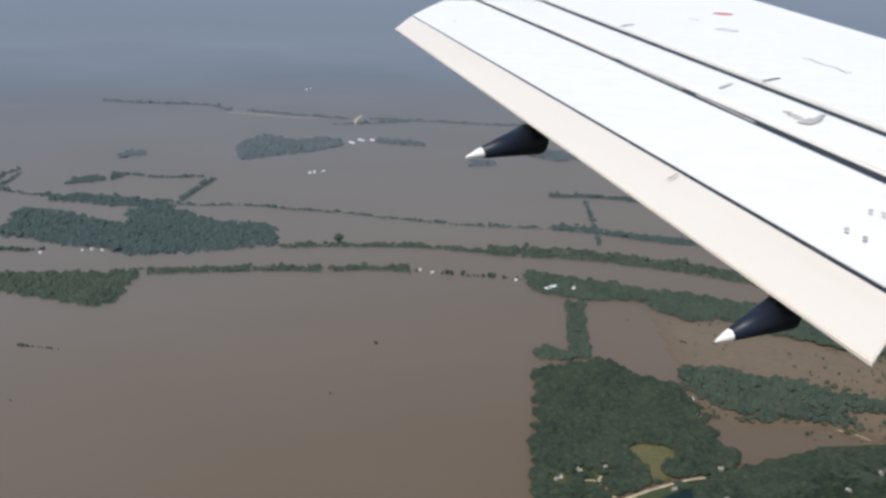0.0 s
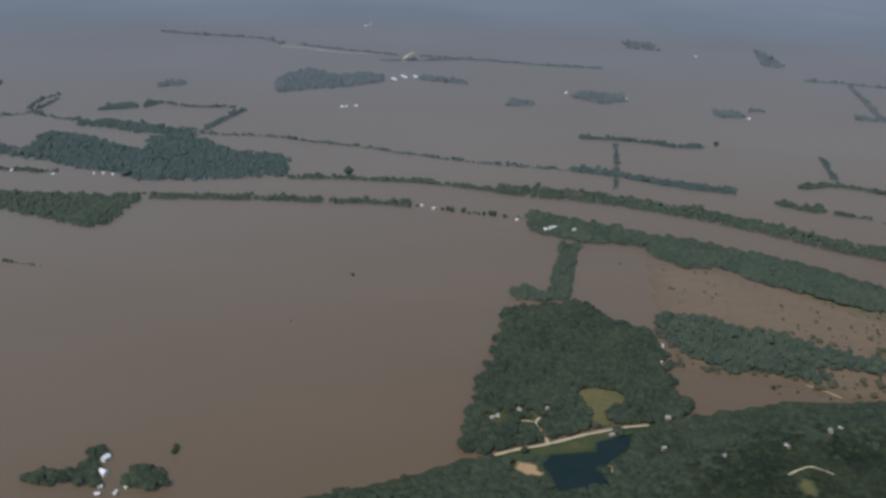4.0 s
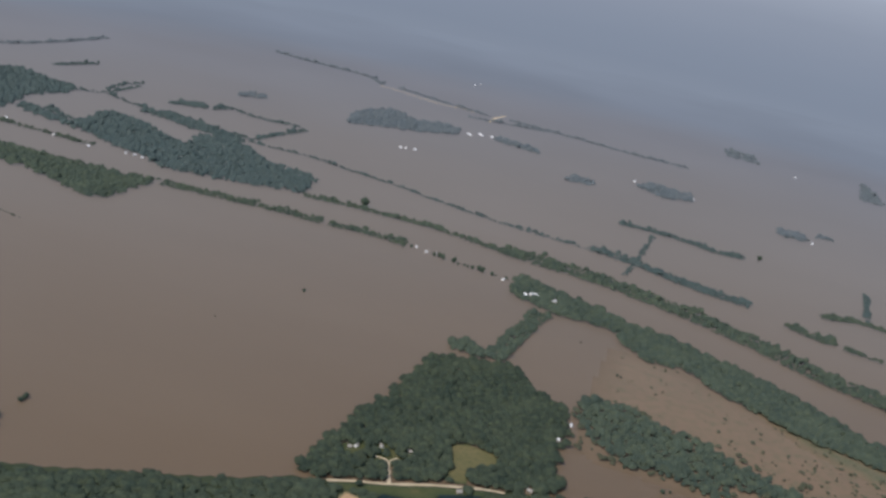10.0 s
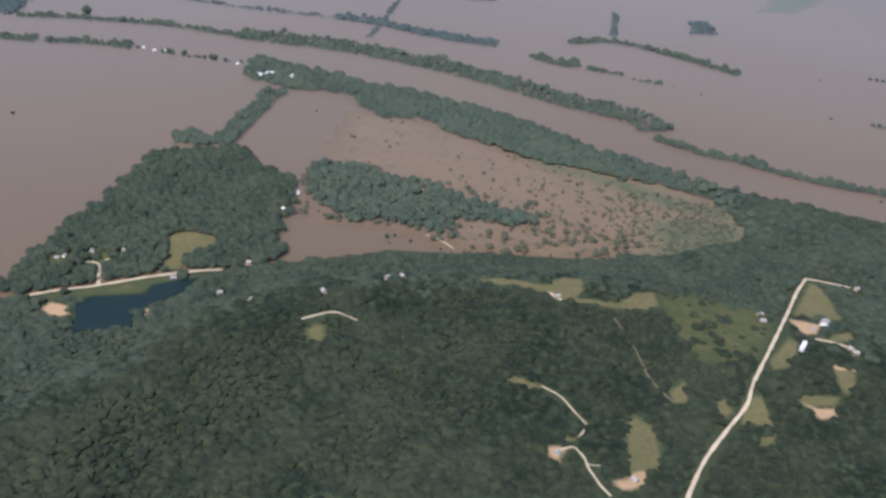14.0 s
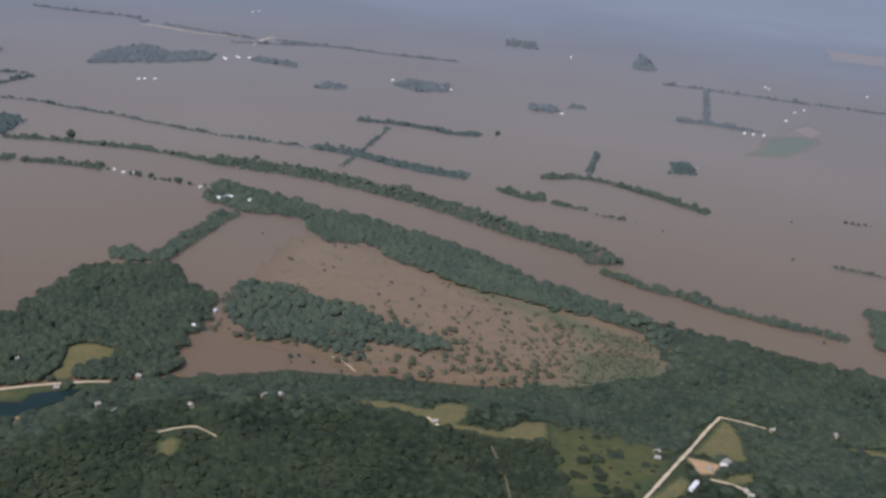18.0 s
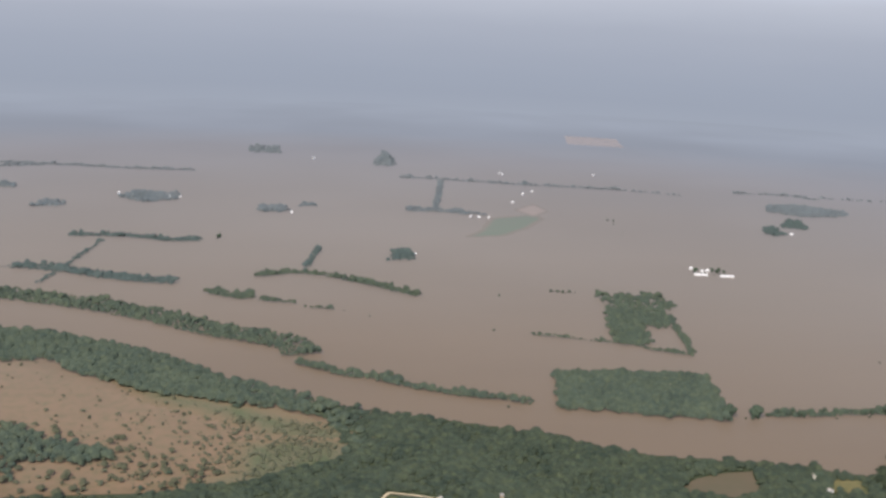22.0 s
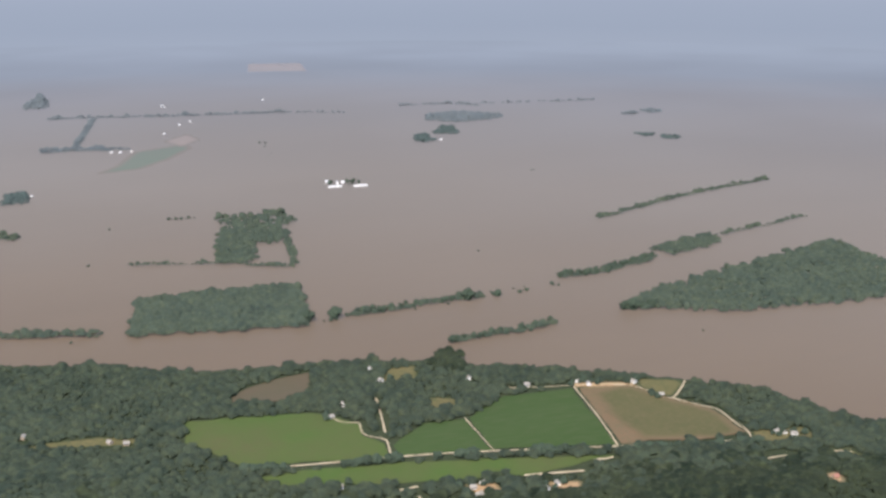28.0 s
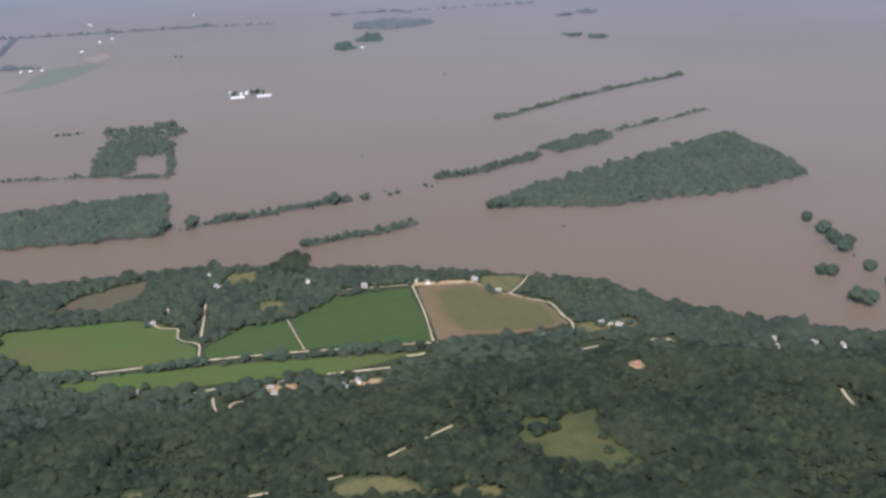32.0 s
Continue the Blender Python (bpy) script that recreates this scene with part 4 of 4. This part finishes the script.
for ln, w in WAYS:
    ok &= ~((near_line(ln, hx, hy, 4.6) & (np.sin(hx * 0.16) > -0.25)) if ln is R_32 else near_line(ln, hx, hy, 10 if ln is R_N2 else 4.2 if ln in (R_D2, R_D6) else 7.6 if ln is R_HILL else 6.5 if ln is R_HILL2 else 2.4 if ln is R_D3 else w * 0.5 + (5.6 if ln[0][0] > 1000 else 4.4)))
stand = 0.78 + 0.22 * np.sin(hx * 0.045 + 1.5 * np.sin(hy * 0.03)) * np.cos(hy * 0.05)
# forest beyond this line gets the leaf colour paled for haze
bluff = np.interp(hx, FOOT_X, FOOT_Y) - hy + rng.uniform(-30, 30, len(hx)) > np.where(hx > 1000, 10, 75)
east = hx > 1000 + 25 * np.sin(hy * 0.05)
for part_, mat_, label_, rise in ((ok & bluff & ~east, LEAF, "dense dark green forest over hilly ground", 0.85), (ok & bluff & east, LEAF, "dark green forest of tall trees behind the fields", 1.05), (ok & ~bluff & ~east, LEAF_BANK_HAZE, "green bottom land forest along the river bank", 0.95), (ok & ~bluff & east, LEAF_BANK_HAZE, "green trees round the farm fields by the river", 1.08)):
    tree_mass("forest", hx[part_], hy[part_], 9.0 * stand[part_] * rng.uniform(0.62, 1.45, part_.sum()), 4, mat_, label_, sink=0.24 if rise < 1 else 0.18, tall=rise, flat=0.6 if rise < 1 else 0.85)
qx, qy = fill([(-600, -380), (2100, -380), (1900, 330), (1740, 325), (1600, 318), (1450, 338), (1250, 438), (1100, 508), (990, 572), (850, 512), (230, 488), (150, 606), (-120, 552), (-500, 470)], 20.0, 1.0)
tree_mass("forest", qx, qy, 27.0 * rng.uniform(0.8, 1.2, len(qx)), 3, LEAF, "dark green forest under the flight path")
dense = 0
for v in curve_points([(x, y - 5) for x, y in R_F], 3.6):
    dense += 1
    if math.sin(dense * 0.31) + 0.6 * math.sin(dense * 0.83 + 1) + rng.uniform(-0.5, 0.5) > 0.25:
        hx_, hy_ = v.x + rng.uniform(-1, 1), v.y - rng.uniform(0, 3)
        plant(HEDGE, float(hx_), float(hy_), float(land_z(hx_, hy_)))
for px, py in HOUSES_FIELD:
    for _ in range(3):
        hx_, hy_ = px + rng.uniform(4, 9) * rng.choice([-1, 1]), py + rng.uniform(-4, 7)
        plant(YARD, float(hx_), float(hy_), max(0.0, float(land_z(hx_, hy_))))

# far land and haze at the edge of sight, painted on glowing surfaces
def ring(name, radius, high, mat, label):
    bv, bf = [], []
    for i in range(73):
        a = math.radians(-180 + 5 * i)
        bv += [(700 + radius * math.sin(a), radius * math.cos(a), z) for z in (-1, high)]
        if i:
            bf.append((2 * i - 2, 2 * i, 2 * i + 1, 2 * i - 1))
    tagged(new(name, mesh_of(name, bv, bf, mat)), label, "backdrop", kind="structure")


haze = bpy.data.materials.new("glowing_distance_haze")
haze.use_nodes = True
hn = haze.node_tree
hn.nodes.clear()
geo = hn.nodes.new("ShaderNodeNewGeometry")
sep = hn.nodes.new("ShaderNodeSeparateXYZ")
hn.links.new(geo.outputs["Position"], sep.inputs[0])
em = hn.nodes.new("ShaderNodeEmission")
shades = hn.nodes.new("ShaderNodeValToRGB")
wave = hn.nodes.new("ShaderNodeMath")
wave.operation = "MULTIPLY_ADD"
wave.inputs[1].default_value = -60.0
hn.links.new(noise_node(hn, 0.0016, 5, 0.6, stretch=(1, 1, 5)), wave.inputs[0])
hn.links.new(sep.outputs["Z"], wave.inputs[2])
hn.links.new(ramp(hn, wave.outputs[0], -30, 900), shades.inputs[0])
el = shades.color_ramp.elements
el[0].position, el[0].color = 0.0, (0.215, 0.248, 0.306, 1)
# the bright top, out of view, is added to lighten reflections in far water
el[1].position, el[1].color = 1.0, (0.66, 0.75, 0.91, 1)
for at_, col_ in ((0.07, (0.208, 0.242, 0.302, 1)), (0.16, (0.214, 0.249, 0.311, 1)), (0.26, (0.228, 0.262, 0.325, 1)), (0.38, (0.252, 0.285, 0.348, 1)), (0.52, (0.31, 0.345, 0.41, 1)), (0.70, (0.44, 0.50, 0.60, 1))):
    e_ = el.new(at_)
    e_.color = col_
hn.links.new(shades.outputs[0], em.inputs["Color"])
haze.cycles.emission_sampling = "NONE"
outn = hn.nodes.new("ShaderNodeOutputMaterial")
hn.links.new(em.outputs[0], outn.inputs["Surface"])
ring("backdrop", 4500, 1300, haze, "glowing backdrop painted as hazy blue grey distance")

# a glowing see-through sheet over the water: haze put into its colour by distance
plain = bpy.data.materials.new("glowing_haze_sheet")
plain.use_nodes = True
dn = plain.node_tree
dn.nodes.clear()
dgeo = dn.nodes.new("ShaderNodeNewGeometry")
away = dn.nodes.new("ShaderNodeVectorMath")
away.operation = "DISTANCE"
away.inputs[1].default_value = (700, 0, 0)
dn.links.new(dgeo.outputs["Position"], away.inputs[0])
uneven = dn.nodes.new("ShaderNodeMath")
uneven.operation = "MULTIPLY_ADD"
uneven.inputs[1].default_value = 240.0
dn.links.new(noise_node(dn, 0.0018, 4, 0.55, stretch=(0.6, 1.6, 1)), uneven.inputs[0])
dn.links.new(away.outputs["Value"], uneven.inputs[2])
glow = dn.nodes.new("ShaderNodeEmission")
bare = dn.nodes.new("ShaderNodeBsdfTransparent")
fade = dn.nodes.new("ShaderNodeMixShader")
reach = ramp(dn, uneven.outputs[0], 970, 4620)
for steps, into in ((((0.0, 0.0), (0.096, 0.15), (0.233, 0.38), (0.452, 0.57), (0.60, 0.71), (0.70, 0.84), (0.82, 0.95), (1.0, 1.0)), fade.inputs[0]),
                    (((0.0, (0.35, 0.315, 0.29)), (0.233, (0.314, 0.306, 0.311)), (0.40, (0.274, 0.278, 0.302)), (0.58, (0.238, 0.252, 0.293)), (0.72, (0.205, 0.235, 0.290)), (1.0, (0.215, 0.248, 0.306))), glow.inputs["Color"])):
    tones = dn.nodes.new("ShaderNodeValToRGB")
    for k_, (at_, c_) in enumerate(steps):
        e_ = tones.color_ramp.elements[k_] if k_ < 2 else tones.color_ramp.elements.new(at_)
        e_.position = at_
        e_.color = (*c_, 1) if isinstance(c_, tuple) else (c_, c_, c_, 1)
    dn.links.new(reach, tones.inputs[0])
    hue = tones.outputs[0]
    if into is not fade.inputs[0]:  # the painted haze is lighter and darker in places
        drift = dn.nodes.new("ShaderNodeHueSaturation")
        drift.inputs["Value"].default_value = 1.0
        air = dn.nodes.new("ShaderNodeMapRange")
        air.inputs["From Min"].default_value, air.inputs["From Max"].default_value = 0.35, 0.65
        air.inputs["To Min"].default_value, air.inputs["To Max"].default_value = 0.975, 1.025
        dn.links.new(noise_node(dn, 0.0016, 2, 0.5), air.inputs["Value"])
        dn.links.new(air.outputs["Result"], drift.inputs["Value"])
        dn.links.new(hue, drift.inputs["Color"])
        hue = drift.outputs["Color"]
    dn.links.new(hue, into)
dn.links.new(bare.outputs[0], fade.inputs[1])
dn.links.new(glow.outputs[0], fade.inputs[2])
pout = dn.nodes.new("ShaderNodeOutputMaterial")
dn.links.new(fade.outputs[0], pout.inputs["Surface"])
plain.cycles.emission_sampling = "NONE"
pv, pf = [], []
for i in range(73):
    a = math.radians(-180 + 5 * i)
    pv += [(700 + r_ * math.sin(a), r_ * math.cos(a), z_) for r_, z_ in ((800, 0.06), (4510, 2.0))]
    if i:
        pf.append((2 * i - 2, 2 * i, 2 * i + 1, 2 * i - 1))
tagged(new("backdrop", mesh_of("backdrop", pv, pf, plain)), "glowing sheet of painted haze over the water up to the horizon", "backdrop", kind="structure")


# ---- single trees, where they stand ----
WEST = [(-740, 1566), (-507, 864), (-507, 883), (-502, 941), (-485, 999), (-480, 1050), (-479, 822), (-461, 1180), (-443, 1272), (-398, 838), (-397, 851), (-393, 793), (-381, 858), (-378, 873), (-357, 754), (-351, 820), (-329, 851), (-326, 996), (-323, 871), (-81, 693), (-59, 742), (-59, 751), (-58, 748), (-1, 1009), (53, 1146), (112, 1408), (121, 1419), (168, 1413), (194, 1402), (200, 1402), (231, 1393), (251, 1391), (259, 1386), (270, 1385)]
MIDDLE = [(385, 1226), (396, 965), (416, 950), (430, 938), (433, 1151), (437, 1149), (448, 932), (462, 942), (485, 905), (488, 894), (492, 909), (507, 899), (535, 888), (561, 880), (572, 875), (637, 890), (659, 1850), (662, 895), (683, 923), (860, 1423), (893, 1400), (894, 1396), (967, 1498), (1018, 1069), (1052, 1334), (1053, 1333), (1054, 1336), (1093, 1502), (1269, 1031), (1276, 1030), (1277, 1034), (1282, 1031), (1282, 1039), (1296, 1037)]
EAST = [(1371, 1028), (1411, 1030), (1418, 1933), (1431, 1960), (1433, 2071), (1434, 2031), (1441, 1036), (1442, 2062), (1466, 1645), (1470, 1040), (1471, 1049), (1474, 1645), (1481, 1039), (1485, 1636), (1494, 1636), (1500, 1049), (1501, 1034), (1501, 1040), (1501, 1632), (1508, 1629), (1510, 1041), (1512, 1037), (1515, 1051), (1525, 1203), (1549, 1043), (1549, 1047), (1554, 1040), (1620, 852), (1809, 657), (1815, 1620), (1821, 1621)]
for x, y in WEST + MIDDLE + EAST:
    plant(MODELS, x, y)
for x, y in [(1838, 752), (1827, 716), (1816, 692), (1811, 672), (1818, 676), (1756, 640), (1762, 634), (1798, 627), (1787, 590), (1794, 596), (1739, 580), (1744, 571), (1589, 937), (1601, 935), (1581, 941), (1612, 934), (1437, 1036), (1473, 1034), (1283, 1036), (1253, 1039), (661, 1863), (9, 1563)]:
    plant(BIG, x, y)
for x, y in [(1456, 1652), (1462, 1660), (1488, 1656), (1493, 1648), (1498, 1652), (1505, 1646), (1284, 1040), (1440, 1042), (1474, 1036)]:
    plant(ROW, x, y)
sx, sy = fill(SCRUB_O, 13.0)
for x, y in zip(sx, sy):
    thick = noise.noise((x * 0.03, y * 0.03, 7.0)) + (0.35 if x > 590 or y < 985 else -0.15)
    if rng.random() < 0.05 + 0.7 * thick:
        plant(BUSH, float(x + rng.uniform(-7, 7)), float(y + rng.uniform(-7, 7)))
bx, by = fill(SCRUB_O, 4.0)
k = np.array([rng.random() < 0.02 + 0.5 * max(0.0, (a - 640) / 190) ** 1.6 + 0.3 * max(0.0, noise.noise((a * 0.04, c * 0.05, 2.0)) + (a - 620) / 300) * (c < 1060) for a, c in zip(bx, by)])
tree_mass("brush", bx[k], by[k], rng.uniform(1.4, 5.0, k.sum()), 3, LEAF_DULL, "low half drowned brush on brown scrubland", base=0.0)
cx, cy = fill(C3, 9.0)
for x, y in zip(cx, cy):
    if rng.random() < 0.3:
        plant(BUSH, float(x), float(y), float(land_z(x, y)))


# ---- houses ----
def house(w, d, h, wall, roof, label, name="house", pitch=0.45):
    """A gabled house: walls on a footing, overhanging roof, door and windows."""
    root = tagged(new(name), label, name, "farm buildings")
    bm = bmesh.new()
    box(bm, -w / 2, w / 2, -d / 2, d / 2, -1.5, h)
    r = d / 2 * pitch * 1.6
    for sx_ in (-1, 1):
        v = [bm.verts.new((sx_ * w / 2, y, z)) for y, z in ((-d / 2, h), (d / 2, h), (0, h + r))]
        bm.faces.new(v)
    part("wall", bm, wall, root)
    bm = bmesh.new()
    for s in (-1, 1):
        v = [bm.verts.new((x, s * y, z + t)) for t in (0, 0.14) for x, y, z in ((-w / 2 - 0.3, 0, h + r), (w / 2 + 0.3, 0, h + r), (w / 2 + 0.3, d / 2 + 0.3, h - 0.2), (-w / 2 - 0.3, d / 2 + 0.3, h - 0.2))]
        for f in ((0, 1, 2, 3), (7, 6, 5, 4), (0, 4, 5, 1), (1, 5, 6, 2), (2, 6, 7, 3), (3, 7, 4, 0)):
            bm.faces.new([v[i] for i in f])
    bmesh.ops.recalc_face_normals(bm, faces=bm.faces)
    part("roof", bm, roof, root)
    bm = bmesh.new()
    box(bm, -0.45, 0.45, -d / 2 - 0.05, -d / 2, 0.1, min(2.0, h - 0.2))
    part("door", bm, DARK, root)
    for x in (-w * 0.3, w * 0.3):
        bm = bmesh.new()
        box(bm, x - 0.5, x + 0.5, -d / 2 - 0.05, -d / 2, 0.9, min(1.9, h - 0.2))
        part("window", bm, DARK, root)
    return root


def put(model, places, turns):
    for i, (x, y) in enumerate(places):
        z = max(float(land_z(x, y)), 0.0)
        at = pose(x, y, z, 0, 0, turns[i % len(turns)])
        if model.name in used:
            copy_thing(model, at)
        else:
            used.add(model.name)
            model.matrix_basis = at


put(house(3.6, 3.0, 2.0, WHITE, TIN, "small white farmhouse with pale roof standing in flood water"), [h for h in HOUSES_WATER if h[1] < 1900], (10, 80, 35, 100, 55))
put(house(4.8, 4.0, 2.5, WHITE, TIN, "white farmhouse with pale roof far out in flood water"), [h for h in HOUSES_WATER if h[1] > 1900], (10, 80, 35, 100, 55))
put(house(6.2, 5.4, 3.0, WHITE, TIN, "large white farmhouse with pale metal roof in flood water"), HOUSES_FARM, (60, 150, 20))
put(house(22, 3.6, 2.4, WHITE, TIN, "long low white barn with metal roof in flood water", "barn", 0.35), BARNS, (-8, -8, -60, -55, -50, -20))
put(house(5, 4, 3.2, WHITE, TIN, "small white farm shed in flood water", "shed"), SHEDS, (-8, 80))
put(house(3.4, 2.4, 1.8, WHITE, TIN, "tiny white outbuilding standing in flood water", "shed"), [(-102, 680), (-89, 683), (-128, 712), (-103, 690), (-83, 692)], (10, 75, 40))
put(house(6, 5, 2.6, WHITE, TIN, "white house with pale roof in a flooded wood"), HOUSES_ROOFS, (-20, 70))
put(house(4.4, 3.6, 2.3, TAN, GREY, "tan house with grey roof in a forest clearing"), HOUSES_HILL, (25, 70, 120, -10))
put(house(5, 4, 2.2, TAN, RUST, "tan house with red brown roof in a forest clearing"), [(1498, 533)], (15,))
put(house(8, 7, 3, WHITE, GREY, "white barn with grey roof beside a gravel yard", "barn"), [(860, 789)], (60,))
put(house(3.6, 3.0, 2.0, WHITE, GREY, "small white house with grey roof in a wooded yard"), [(207, 824), (212, 828), (232, 840), (258, 845)], (20, 75, 110))
put(house(14, 3, 2.4, WHITE, TIN, "long white mobile home beside a gravel yard", "mobile_home", 0.3), TRAILER, (60,))
put(house(4.4, 3.8, 2.4, WHITE, GREY, "white house with grey roof among fields and trees"), HOUSES_FIELD, (15, 75, 110, -20))

# ---- the aircraft's wing, seen from a window behind it ----
PAINT = surface("white_wing_paint", (0.96, 0.87, 0.75), (0.95, 0.86, 0.73), (0.92, 0.83, 0.70), scale=0.5, fine=3.0, rough=0.45, spec=0.2)
STAINED = surface("stained_wing_paint", (0.93, 0.80, 0.63), (0.86, 0.71, 0.54), (0.90, 0.77, 0.60), scale=0.25, fine=2.0, rough=0.45, spec=0.2, stretch=(0.3, 1, 1))
GAP_BLACK = surface("black_gap_fill", (0.02, 0.02, 0.022), (0.03, 0.03, 0.03), scale=4, rough=0.6)
BLUE = surface("dark_blue_fairing", (0.010, 0.013, 0.020), (0.014, 0.018, 0.027), scale=2, rough=0.4, spec=0.3)
RED = surface("red_mark", (0.6, 0.04, 0.03), (0.55, 0.05, 0.04), scale=5, rough=0.5)
wing = tagged(new("aircraft_wing"), "white airliner wing with extended flap and dark fairings", "wing")
wing.matrix_basis = pose(2.04, 3.41, 478.5, 0, 0, 94.96)  # x runs outboard along the trailing edge, -y forward


def slab(name, outline, mat, z0, z1, parent, label=""):
    """A plate of the wing with rounded upper edge; outline in metres outboard and forward."""
    bm = bmesh.new()
    lo = [bm.verts.new((s, -c, z0)) for s, c in outline]
    hi = [bm.verts.new((s, -c, z1)) for s, c in outline]
    bm.faces.new(lo)
    top = bm.faces.new(list(reversed(hi)))
    n = len(outline)
    for i in range(n):
        bm.faces.new((lo[i], hi[i], hi[(i + 1) % n], lo[(i + 1) % n]))
    bmesh.ops.recalc_face_normals(bm, faces=bm.faces)
    bmesh.ops.bevel(bm, geom=[e for e in top.edges], offset=min(0.02, (z1 - z0) * 0.3), segments=2, affect="EDGES")
    return part(name, bm, mat, parent, label)


flap = slab("flap", [(0, 0), (12.82, 0), (13.6, 0.2), (15.2, 0.63), (0.55, 0.53)], STAINED, -0.022, 0, wing, "white flap trailing edge")
slab("seam", [(0.5, 0.52), (15.3, 0.61), (15.5, 0.70), (0.5, 0.60)], GAP_BLACK, -0.12, -0.006, wing, "black strip in the joint between flap plates")
slab("flap_panel", [(-0.6, 0.555), (15.3, 0.645), (17.4, 1.3), (19.6, 2.04), (19.9, 2.80), (9.8, 2.30), (2.9, 1.88), (-0.6, 1.66)], PAINT, -0.16, 0.0, wing, "broad white flap panel")
# nearly flush black plates: the shade in the wing's slots, put into colour
slab("seam", [(-0.6, 1.6), (2.9, 1.8), (9.8, 2.2), (19.9, 2.75), (19.95, 2.98), (9.8, 2.48), (2.9, 2.06), (-0.6, 1.84)], GAP_BLACK, -0.3, -0.02, wing, "black fill for the shaded slot between flap and spoiler")
slab("spoiler", [(-0.6, 1.82), (2.9, 2.04), (9.8, 2.46), (20.0, 2.98), (20.6, 4.38), (4.5, 2.90), (-0.6, 2.42)], PAINT, -0.16, 0.01, wing, "white spoiler panel")
slab("seam", [(-0.6, 2.4), (4.5, 2.88), (20.6, 4.36), (20.6, 4.66), (4.5, 3.10), (-0.6, 2.6)], GAP_BLACK, -0.3, -0.02, wing, "black fill for the shaded slot before the wing box")
box_ = slab("wing_box", [(-0.6, 2.58), (4.5, 3.08), (20.6, 4.64), (26, 6.0), (26, 11.9), (23.3, 11.22), (12.7, 8.36), (-0.6, 4.8)], PAINT, -0.35, 0.02, wing, "broad white upper wing skin")
bm = bmesh.new()
bmesh.ops.create_cone(bm, cap_ends=True, segments=24, radius1=0.2, radius2=0.2, depth=0.01, matrix=Matrix.Translation((17.4, -7.6, 0.03)))
part("marking", bm, RED, box_, "red round marking")
SMUDGE = surface("grey_smudge", (0.40, 0.36, 0.31), (0.58, 0.52, 0.45), scale=6, rough=0.7)


def stroke(name, line, wide, mat, parent, label, z=0.022):
    """A thin painted or worn line on the wing's skin, through points outboard and forward."""
    bm = bmesh.new()
    for (s1, c1), (s2, c2) in zip(line, line[1:]):
        d = Vector((s2 - s1, c1 - c2, 0))
        box(bm, 0, d.length, -wide / 2, wide / 2, 0, 0.005)
        bmesh.ops.transform(bm, verts=bm.verts[-8:], matrix=Matrix.Translation((s1, -c1, z)) @ Matrix.Rotation(math.atan2(d.y, d.x), 4, "Z"))
    part(name, bm, mat, parent, label)


stroke("gap", [(7.39, 3.36), (7.67, 3.70)], 0.045, GAP_BLACK, box_, "short dark panel gap")
stroke("gap", [(13.85, 4.06), (14.36, 4.46)], 0.05, GAP_BLACK, box_, "short dark panel gap")
stroke("scratch", [(6.83, 2.57), (7.18, 2.88)], 0.03, SMUDGE, wing, "thin grey scratch")
stroke("scratch", [(2.83, 0.34), (2.87, 0.38), (2.98, 0.47)], 0.015, SMUDGE, flap, "curved grey scratch")
stroke("scratch", [(9.64, 5.10), (9.60, 5.18), (9.05, 5.03), (8.72, 5.03), (8.25, 4.89), (8.26, 4.98)], 0.03, SMUDGE, box_, "long uneven grey scratch")
stroke("scratch", [(13.75, 5.75), (13.9, 5.95), (13.5, 6.05), (13.35, 5.85), (13.75, 5.75)], 0.05, SMUDGE, box_, "faint oval panel outline")
stroke("scratch", [(15.87, 6.19), (15.7, 6.28), (15.54, 6.21)], 0.05, SMUDGE, box_, "thin grey scratch")
for s1, c1, s2, c2, w in ((5.42, 2.54, 5.36, 2.60, 0.05), (5.27, 2.50, 5.21, 2.57, 0.05), (5.15, 2.49, 5.10, 2.56, 0.05), (4.84, 2.42, 5.05, 2.66, 0.12), (5.05, 2.66, 5.27, 2.86, 0.05)):
    stroke("smudge", [(s1, c1), (s2, c2)], w, SMUDGE, wing, "soft grey exhaust smudge")
for s1, c1 in ((2.0, 1.26), (1.93, 1.30), (1.63, 0.88), (1.47, 0.89), (14.13, 1.19)):
    stroke("smudge", [(s1, c1), (s1 + 0.05, c1 + 0.03)], 0.025, SMUDGE, wing, "small grey stain")
for s1, c1, s2, c2 in ((14.5, 2.72, 9.5, 2.40), (9.3, 2.40, 7.0, 2.23), (6.6, 2.22, 5.1, 2.09), (20.2, 4.42, 10.8, 3.46)):
    stroke("edge_strip", [(s1, c1), (s2, c2)], 0.035, SMUDGE, wing, "grey metal strip along the slot", -0.018)
for base, tip, r in (((5.18, 0.13, -0.178), (4.72, -0.57, -0.25), 0.152), ((0.85, 0.11, -0.12), (0.66, -0.31, -0.18), 0.096)):
    a, e = Vector((base[0], -base[1], base[2])), Vector((tip[0], -tip[1], tip[2]))
    turn = (e - a).to_track_quat("Z", "Y").to_matrix().to_4x4()
    long = (e - a).length
    bm = bmesh.new()
    bmesh.ops.create_cone(bm, cap_ends=True, segments=18, radius1=r, radius2=r * 0.3, depth=long * 0.8, matrix=Matrix.Translation(a + (e - a) * 0.4) @ turn)
    for f in bm.faces:
        f.smooth = len(f.verts) == 4
    f_ = part("flap_track_fairing", bm, BLUE, wing, "dark blue flap track fairing")
    bm = bmesh.new()
    bmesh.ops.create_cone(bm, cap_ends=True, segments=18, radius1=r * 0.3, radius2=r * 0.06, depth=long * 0.2, matrix=Matrix.Translation(a + (e - a) * 0.9) @ turn)
    part("tip", bm, PAINT, f_, "white pointed tip")
